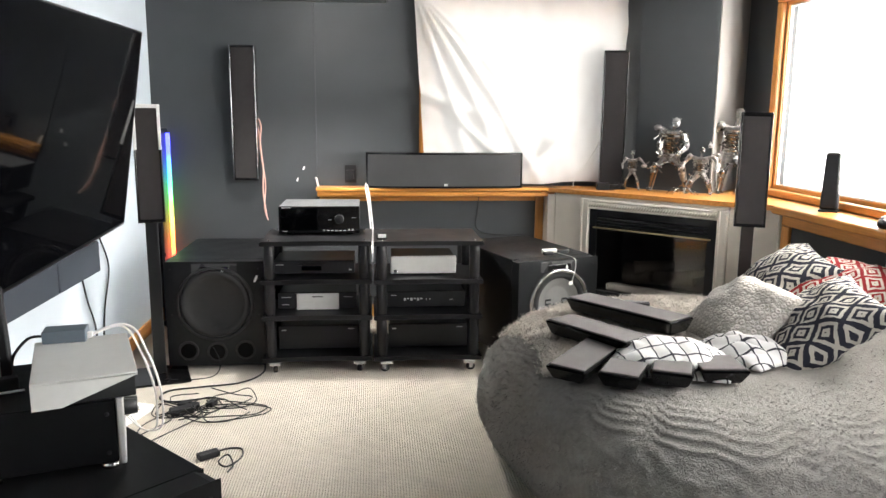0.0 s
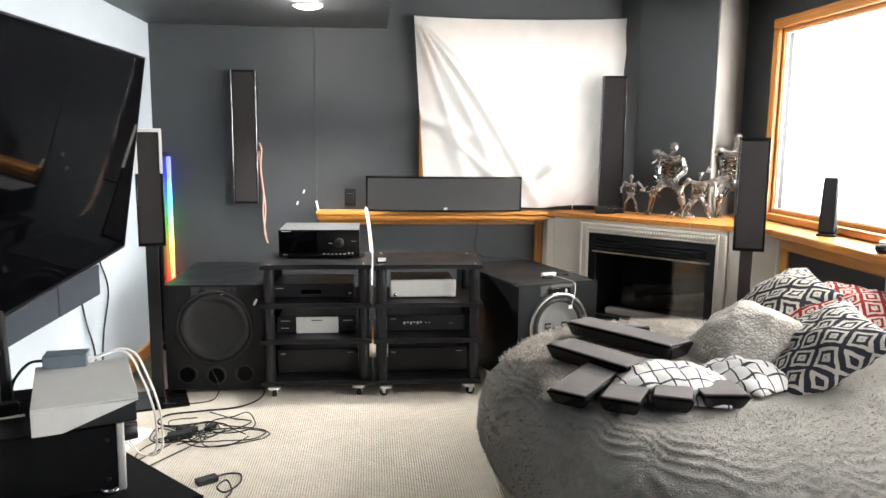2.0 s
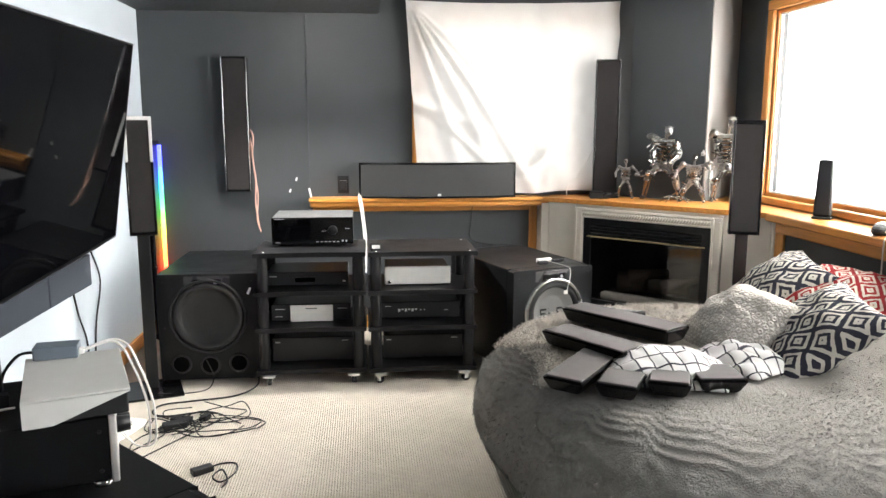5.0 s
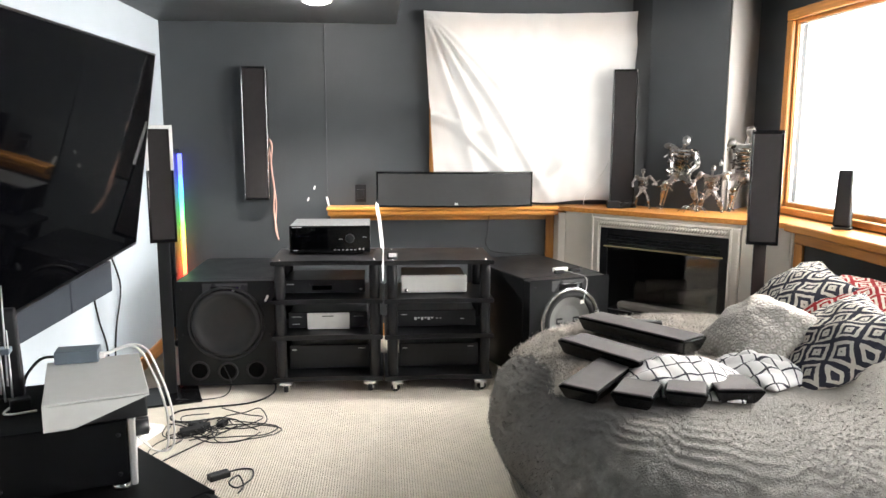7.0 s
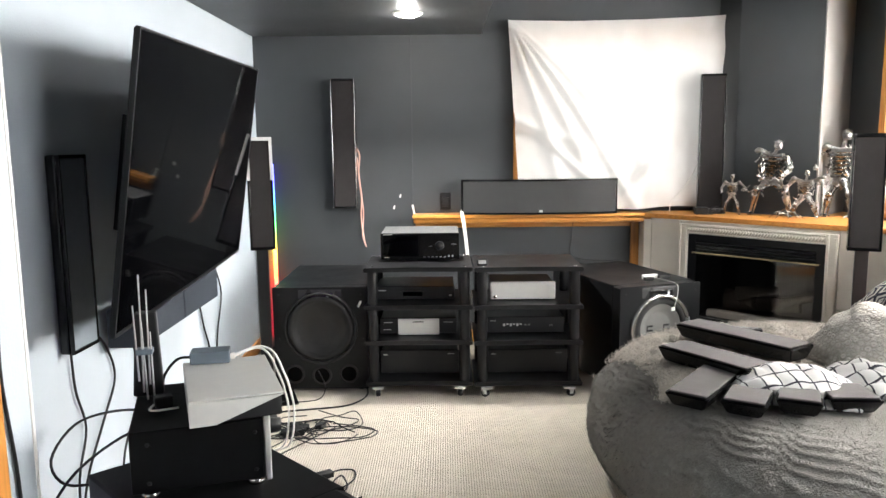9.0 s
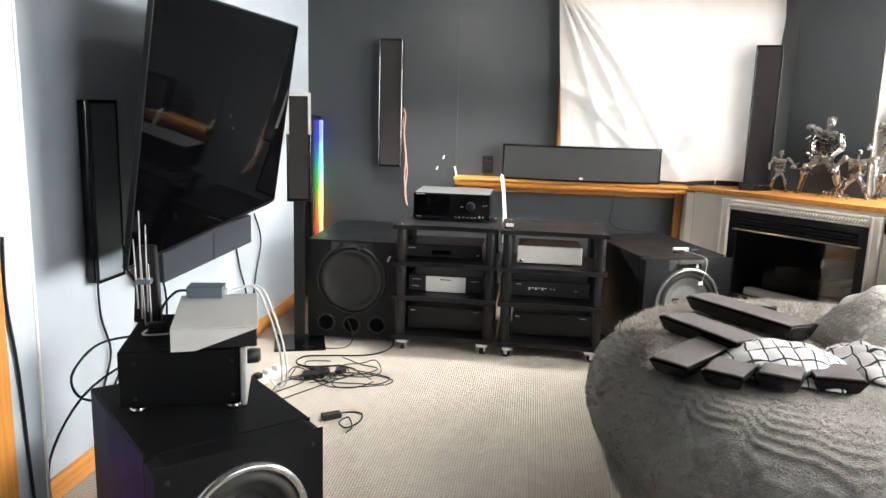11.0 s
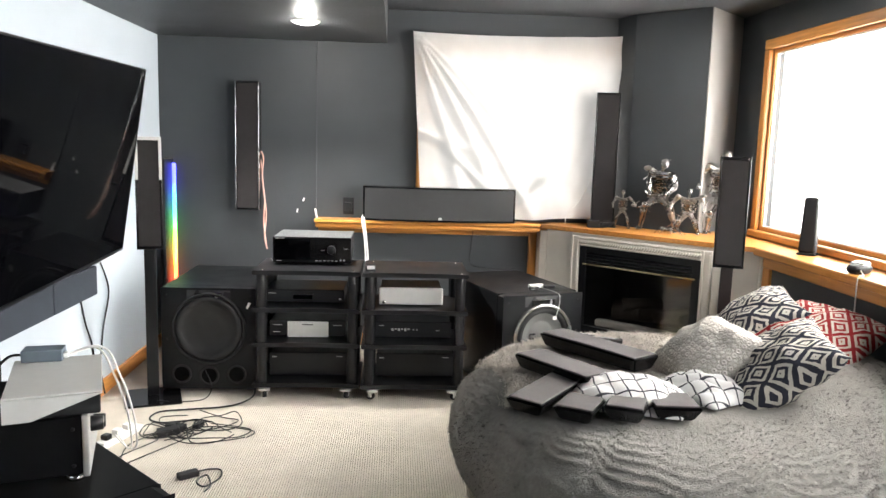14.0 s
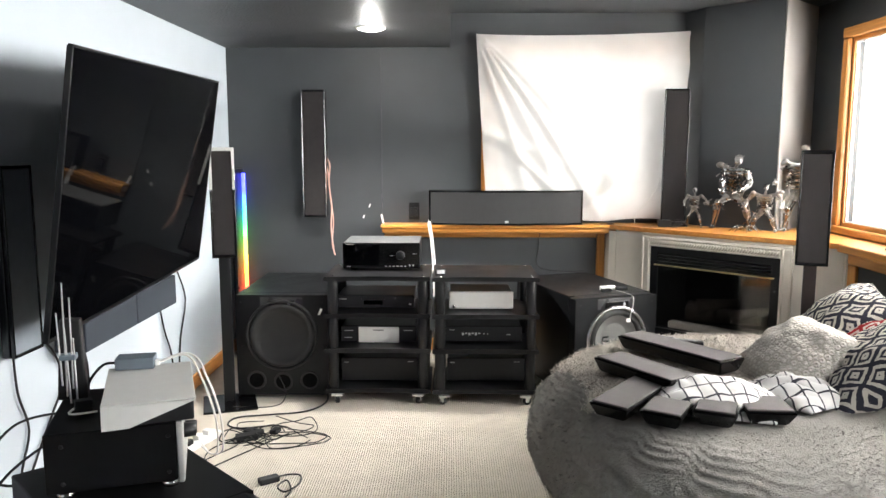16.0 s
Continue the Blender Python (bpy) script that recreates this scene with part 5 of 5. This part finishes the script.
    box(bm, -0.045 * h, 0.045 * h, -0.06 * h, 0.0, 0.012 * h, 0.026 * h, 0.002, 1, Matrix.Translation(head))
    for q in range(5):
        rod(bm, head + Vector(((q - 2) * 0.016, 0.01, 0.03)) * h, head + Vector(((q - 2) * 0.03, 0.05, 0.07 - 0.008 * abs(q - 2))) * h, 0.006 * h, 0.003 * h, 5)
    for q in range(60):
        c = hip.lerp(chest, rg.random() * 1.15)
        a = rg.random() * math.tau
        p = c + Vector((0.075 * math.cos(a) * thick, 0.055 * math.sin(a), 0)) * h
        if q % 2:
            rod(bm, p, p + Vector((rg.uniform(-0.05, 0.05), rg.uniform(-0.04, 0.01), rg.uniform(-0.07, 0.07))) * h, 0.007 * h, seg=6)
        else:
            box(bm, -0.016 * h, 0.016 * h, -0.006 * h, 0.006 * h, -0.022 * h, 0.022 * h, 0.001, 1, Matrix.Translation(p) @ pose(0, 0, 0, rg.uniform(-40, 40), rg.uniform(-50, 50), rg.uniform(-60, 60)))
    if "tool_a" in joints:
        rod(bm, at("tool_a"), at("tool_b"), 0.014 * h, 0.009 * h, 7)
        ball(at("tool_a"), 0.05 * h, 1.2, 0.8)
    for f in bm.faces:
        f.smooth = len(f.verts) != 4 or f.calc_area() < 4e-5
    ob = part("metal_figure", bm, STEEL)
    ob.matrix_basis = m
    return tagged(ob, label, "metal figure", "mantel figures")


Z = SHELF + 0.001
figure("small scrap-metal figure holding a round plate on the oak mantel", pose(1.30, 4.68, Z, 0, 0, -20), 0.25, dict(hip=(0, 0, 0.5), chest=(0, 0, 0.74), head=(0, -0.02, 0.94), knee_l=(-0.14, -0.05, 0.28), foot_l=(-0.17, 0, 0.02), knee_r=(0.12, -0.05, 0.28), foot_r=(0.19, 0, 0.02),
       shoulder_l=(-0.16, 0, 0.8), elbow_l=(-0.25, -0.03, 0.66), hand_l=(-0.24, -0.1, 0.55), shoulder_r=(0.16, 0, 0.8), elbow_r=(0.28, -0.03, 0.68), hand_r=(0.34, -0.1, 0.6), tool_a=(0.27, -0.12, 0.62), tool_b=(0.42, -0.12, 0.74)), 1.35, 1)
figure("tall hunched scrap-metal skeleton figure with bent legs on the mantel", pose(1.50, 4.58, Z, 0, 0, -30), 0.46, dict(hip=(-0.02, 0.02, 0.46), chest=(0.02, -0.04, 0.78), head=(0.08, -0.12, 0.93), knee_l=(-0.17, -0.1, 0.36), foot_l=(-0.25, 0.02, 0.02), knee_r=(0.17, -0.1, 0.34), foot_r=(0.23, 0.02, 0.02),
       shoulder_l=(-0.1, -0.03, 0.82), elbow_l=(-0.13, -0.1, 0.66), hand_l=(-0.1, -0.18, 0.5), shoulder_r=(0.17, -0.05, 0.76), elbow_r=(0.22, -0.08, 0.62), hand_r=(0.12, -0.2, 0.52), tool_a=(-0.16, -0.05, 0.86), tool_b=(-0.06, -0.05, 0.78)), 1.85, 2)
figure("stocky scrap-metal knight figure with a staff on the mantel", pose(1.635, 4.42, Z, 0, 0, -30), 0.30, dict(hip=(0, 0, 0.46), chest=(0, -0.02, 0.70), head=(0.02, -0.04, 0.89), knee_l=(-0.17, -0.06, 0.26), foot_l=(-0.25, 0, 0.02), knee_r=(0.14, -0.06, 0.26), foot_r=(0.22, 0, 0.02),
       shoulder_l=(-0.22, 0, 0.76), elbow_l=(-0.34, -0.03, 0.62), hand_l=(-0.36, -0.1, 0.5), shoulder_r=(0.24, 0, 0.76), elbow_r=(0.32, -0.03, 0.62), hand_r=(0.31, -0.1, 0.48), tool_a=(0.31, -0.11, 0.8), tool_b=(0.32, -0.11, 0.06)), 1.85, 3)
figure("tall slim scrap-metal figure near the window", pose(1.84, 4.44, Z, 0, 0, -25), 0.52, dict(hip=(0, 0, 0.48), chest=(0, -0.02, 0.74), head=(0.05, -0.03, 0.93), knee_l=(-0.1, -0.05, 0.26), foot_l=(-0.14, 0, 0.02), knee_r=(0.1, -0.05, 0.26), foot_r=(0.13, 0, 0.02),
       shoulder_l=(-0.14, 0, 0.8), elbow_l=(-0.24, -0.04, 0.74), hand_l=(-0.25, -0.1, 0.56), shoulder_r=(0.14, 0, 0.8), elbow_r=(0.22, -0.03, 0.64), hand_r=(0.2, -0.1, 0.5)), 1.6, 4)
bm = bmesh.new()
for q in range(8):
    a = q * math.tau / 8 + 0.2
    rod(bm, (0, 0, 0.022), (0.05 * math.cos(a), 0.03 * math.sin(a), 0.04), 0.003, seg=5)
    rod(bm, (0.05 * math.cos(a), 0.03 * math.sin(a), 0.04), (0.095 * math.cos(a), 0.055 * math.sin(a), 0.001), 0.003, 0.0015, 5)
bmesh.ops.create_icosphere(bm, subdivisions=2, radius=0.016, matrix=Matrix.Translation((-0.03, 0, 0.026)))
rod(bm, (0.0, 0, 0.02), (0.05, 0, 0.12), 0.003, 0.001, 5)
ob = part("metal_creature", bm, STEEL)
ob.matrix_basis = pose(1.52, 4.40, Z, 0, 0, -30)
tagged(ob, "small crawling scrap-metal creature on the mantel", "metal figure", "mantel figures")

bx = thing("adapter_box", "small black adapter with tangled cable on the mantel", "adapter", pose(1.13, 4.70, SHELF, 0, 0, -12))
part("body", B((-0.05, 0.03, -0.03, 0.03, 0.0, 0.045, 0.005)), PLAST, bx)
part("cable", Tb(0.0035, [(0.03, 0.0, 0.02), (0.07, -0.03, 0.05), (0.11, -0.02, 0.03), (0.08, 0.01, 0.006), (0.03, -0.045, 0.006), (0.09, -0.05, 0.04), (0.13, -0.01, 0.01)]), PLAST, bx)

sm = thing("small_loudspeaker", "small dark upright loudspeaker on the window ledge", "speaker", pose(1.945, 3.585, SHELF, 0, 0, -40))
bm = B((-0.042, 0.042, -0.036, 0.036, 0.012, 0.295, 0.014, 4))
for v in bm.verts:
    k = 1 - 0.22 * v.co.z / 0.295
    v.co.x, v.co.y = v.co.x * k, v.co.y * k + 0.03 * v.co.z
part("body", bm, PLAST, sm)
part("base", B((-0.045, 0.045, -0.045, 0.045, 0.0, 0.0115, 0.005)), PLAST, sm)
mo = thing("desk_gadget", "black and white rounded gadget with a white cord on the ledge", "gadget", pose(1.865, 3.02, SHELF, 0, 0, 35))
bm = bmesh.new()
bmesh.ops.create_uvsphere(bm, u_segments=20, v_segments=10, radius=1.0, matrix=pose(0, 0, 0.02) @ Matrix.Diagonal((0.075, 0.045, 0.03, 1)))
for v in bm.verts:
    v.co.z = max(v.co.z, 0.001)
part("body", bm, PLAST, mo)
part("top_shell", B((-0.03, 0.045, -0.03, 0.03, 0.034, 0.052, 0.008)), WHITE, mo)
part("cord", Tb(0.003, [(-0.06, -0.03, 0.02), (-0.1, -0.06, 0.004), (-0.13, -0.05, -0.01), (-0.13, -0.05, -0.2), (-0.12, -0.03, -0.35)]), WHITE, mo)

# ---- cables and clutter ----
W = YB - 0.012
tagged(part("cable", Tb(0.0045, [(-1.075, W, 1.32), (-1.05, W - 0.02, 1.27), (-1.06, W - 0.02, 1.15), (-1.045, W - 0.01, 1.0), (-1.05, W - 0.02, 0.85), (-1.02, W - 0.1, 0.70)], [(-1.078, W, 1.30), (-1.062, W - 0.02, 1.2), (-1.052, W - 0.01, 1.05), (-1.035, W - 0.01, 0.9), (-1.04, W - 0.05, 0.75), (-1.01, W - 0.12, 0.68)]), COPPER), "pinkish loudspeaker wire down the charcoal wall", "cable")
tagged(part("cable", Tb(0.005, [(-0.385, 4.86, SHELF + 0.03), (-0.39, 4.81, SHELF + 0.0), (-0.375, 4.80, 0.8), (-0.36, 4.75, 0.66), (-0.35, 4.6, 0.5)], [(-0.38, 4.86, SHELF + 0.02), (-0.375, 4.812, SHELF), (-0.36, 4.80, 0.78), (-0.345, 4.76, 0.62), (-0.35, 4.6, 0.45)]), WHITE), "white wires hanging over the oak shelf", "cable")
tagged(part("cable", Tb(0.003, [(1.17, 4.84, 1.3), (1.12, 4.86, 1.15), (1.04, 4.87, 1.02), (0.98, 4.87, 0.95), (0.97, 4.86, 0.89)]), WHITE), "thin white wire beside the mantel loudspeaker", "cable")
ol = thing("wall_outlet", "black wall outlet with a plugged adapter above the shelf", "outlet", pose(-0.49, YB, 0.96))
part("plate", B((-0.036, 0.036, -0.006, 0.0, -0.055, 0.06, 0.003)), PLAST, ol)
part("adapter", B((-0.022, 0.022, -0.04, -0.0065, -0.03, 0.03, 0.004)), PLAST, ol)
sw = thing("wall_bracket_stub", "torn white strip on the end of the shelf", "scrap", pose(-0.695, 4.93, SHELF, 0, -12, 0))
part("strip", B((-0.006, 0.006, -0.004, 0.004, 0.0, 0.06, 0.001)), WHITE, sw)
for x, z in ((-0.79, 1.0), (-0.832, 0.925)):
    bm = bmesh.new()
    box(bm, -0.005, 0.005, -0.0035, 0.0, -0.012, 0.012)
    for v in bm.verts:
        v.co.x += 0.004 * noise.noise(v.co * 90)
    ob = part("paint_chip", bm, WHITE)
    ob.matrix_basis = pose(x, YB, z, 0, 20, 0)
    tagged(ob, "white plaster chip in the charcoal wall", "chip")

tagged(part("cable", Tb(0.0045, [(-1.0, 4.2, 0.012), (-0.92, 3.9, 0.008), (-1.0, 3.72, 0.008), (-1.2, 3.66, 0.008), (-1.34, 3.62, 0.008), (-1.36, 3.52, 0.008), (-1.28, 3.47, 0.008), (-1.12, 3.5, 0.012), (-1.05, 3.45, 0.02)]), PLAST), "black power cable snaking over the carpet", "cable")
tagged(part("cable", Tb(0.003, [(-1.19, 3.93, 0.13), (-1.15, 3.9, 0.05), (-1.17, 3.83, 0.005), (-1.28, 3.78, 0.005), (-1.4, 3.76, 0.016)]), PLAST), "thin black cable in front of the subwoofer", "cable")
rg = random.Random(4)
for q in range(9):
    pts = []
    cx, cy = -1.12 + rg.uniform(-0.12, 0.12), 3.40 + rg.uniform(-0.1, 0.1)
    a0, ra, rb = rg.uniform(0, 6.28), rg.uniform(0.07, 0.2), rg.uniform(0.05, 0.12)
    for s in range(9):
        a = a0 + s * 0.75
        pts.append((cx + ra * math.cos(a) * (1 + 0.15 * rg.uniform(-1, 1)), cy + rb * math.sin(a) * (1 + 0.2 * rg.uniform(-1, 1)), 0.005 + 0.03 * rg.random() ** 3))
    if q % 3 == 0:
        pts += [(-1.35, 3.2 - 0.05 * q, 0.006), (-1.3, 2.9, 0.006), (-1.28, 2.6, 0.006)]
    tagged(part("cable", Tb(0.0028, pts, seg=5), PLAST), "tangled black cable on the carpet", "cable", "floor cable tangle")
for x, y, tz, sz in ((-1.215, 3.34, 25, (0.05, 0.028, 0.03)), (-1.20, 3.405, -20, (0.045, 0.026, 0.026)), (-1.10, 3.43, 75, (0.03, 0.018, 0.022)), (-1.0, 2.88, 35, (0.042, 0.02, 0.024))):
    ob = part("power_adapter", B((-sz[0], sz[0], -sz[1], sz[1], 0.0, sz[2], 0.004)), PLAST)
    ob.matrix_basis = pose(x, y, 0.001, 0, 0, tz)
    tagged(ob, "black power adapter brick on the carpet", "power adapter")
tagged(part("cable", Tb(0.0035, [(-0.965, 2.905, 0.015), (-0.93, 2.95, 0.005), (-0.88, 2.94, 0.005), (-0.87, 2.86, 0.005), (-0.91, 2.78, 0.008), (-0.945, 2.80, 0.02), (-0.92, 2.86, 0.02), (-0.89, 2.80, 0.005), (-0.90, 2.74, 0.005)]), PLAST), "coiled black lead on the carpet", "cable")
# leads hanging on the pale wall
V = XL + 0.012
for q, pts in enumerate((
        [(V, 2.36, 0.70), (V, 2.37, 0.55), (V, 2.42, 0.4), (V, 2.35, 0.25), (V + 0.02, 2.3, 0.06)],
        [(V, 2.52, 0.72), (V, 2.62, 0.62), (V, 2.66, 0.5), (V, 2.55, 0.38), (V, 2.4, 0.22), (V + 0.02, 2.3, 0.05)],
        [(V, 2.82, 0.62), (V, 2.86, 0.5), (V, 2.84, 0.35), (V, 2.7, 0.2), (V + 0.02, 2.6, 0.02)],
        [(V, 3.62, 0.62), (V, 3.68, 0.45), (V, 3.76, 0.3), (V, 3.78, 0.1), (V + 0.02, 3.7, 0.02)],
        [(V, 3.9, 0.72), (V, 4.0, 0.55), (V, 3.9, 0.35), (V, 3.86, 0.15), (V + 0.02, 3.85, 0.02)],
        [(-1.3, 2.0, 0.56), (-1.45, 2.1, 0.5), (-1.6, 2.05, 0.38), (-1.66, 1.95, 0.2), (-1.62, 1.9, 0.02)],
        [(-1.3, 2.04, 0.6), (-1.5, 2.18, 0.55), (-1.64, 2.2, 0.5), (-1.68, 2.12, 0.42), (-1.62, 2.08, 0.36), (-1.5, 2.1, 0.36)],
        [(-1.443, 1.535, 1.0), (-1.443, 1.53, 0.85), (-1.443, 1.555, 0.65), (-1.443, 1.57, 0.4), (-1.44, 1.58, 0.2), (-1.43, 1.59, 0.01)])):
    tagged(part("cable", Tb(0.0045, pts), PLAST), "black lead hanging down the pale wall", "cable", "wall leads")
cc = thing("cable_cluster", "bundle of black plugs and leads behind the amplifier", "cable", pose(-1.50, 2.06, 0.34))
for q in range(5):
    part("plug", B((-0.02, 0.02, -0.012, 0.012, -0.015, 0.015, 0.004)), PLAST, cc, at=pose(rg.uniform(-0.06, 0.06), rg.uniform(-0.06, 0.06), rg.uniform(-0.05, 0.05), 0, 0, rg.uniform(0, 180)))
part("leads", Tb(0.004, [(0, 0, 0), (0.05, 0.02, -0.1), (0.0, 0.04, -0.2), (-0.02, 0, -0.335)], [(0.06, -0.02, 0), (0.0, -0.05, -0.12), (0.04, -0.03, -0.335)]), PLAST, cc)
for k in range(3):
    part("marking", B((-0.075 + 0.052 * k, -0.037 + 0.052 * k, -0.0005, 0.0015, 0.328, 0.338), (-0.075 + 0.052 * k, -0.037 + 0.052 * k, -0.0005, 0.0015, 0.352, 0.362), (-0.075 + 0.052 * k, -0.069 + 0.052 * k, -0.0005, 0.0015, 0.338, 0.352)), PLAST, SUB2)
# keys and adapters on the second subwoofer
kb = thing("charger_cluster", "small white and black adapters with a dangling white cord", "adapter", pose(0.66, 4.12, 0.585, 0, 0, 18))
part("white_adapter", B((-0.06, -0.02, -0.02, 0.01, 0.0, 0.025, 0.004)), WHITE, kb)
part("white_adapter", B((-0.01, 0.04, 0.0, 0.03, 0.0, 0.022, 0.004)), WHITE, kb)
part("black_adapter", B((0.03, 0.10, -0.03, -0.005, 0.0, 0.02, 0.004)), PLAST, kb)
part("black_adapter", B((-0.08, -0.02, -0.06, -0.035, 0.0, 0.018, 0.004)), PLAST, kb)
part("cord", Tb(0.0014, [(0.0, -0.02, 0.01), (0.02, -0.1, 0.006), (0.03, -0.19, 0.0), (0.03, -0.203, -0.05), (0.01, -0.206, -0.12)]), WHITE, kb)
part("tag", B((-0.012, 0.012, -0.211, -0.208, -0.14, -0.12, 0.001)), WHITE, kb)
ob = part("paper_tag", B((-0.006, 0.006, -0.002, 0.002, -0.025, 0.012, 0.001)), WHITE)
ob.matrix_basis = pose(-0.955, 3.935, 0.5, 0, 25, 0)
tagged(ob, "small white tag stuck on the subwoofer corner", "tag")
tagged(part("cable", Tb(0.003, [(0.36, YB - 0.01, 0.82), (0.35, YB - 0.01, 0.7), (0.34, YB - 0.02, 0.62), (0.36, 4.8, 0.597), (0.5, 4.72, 0.592), (0.62, 4.75, 0.592)]), PLAST), "thin black wire behind the subwoofer", "cable")
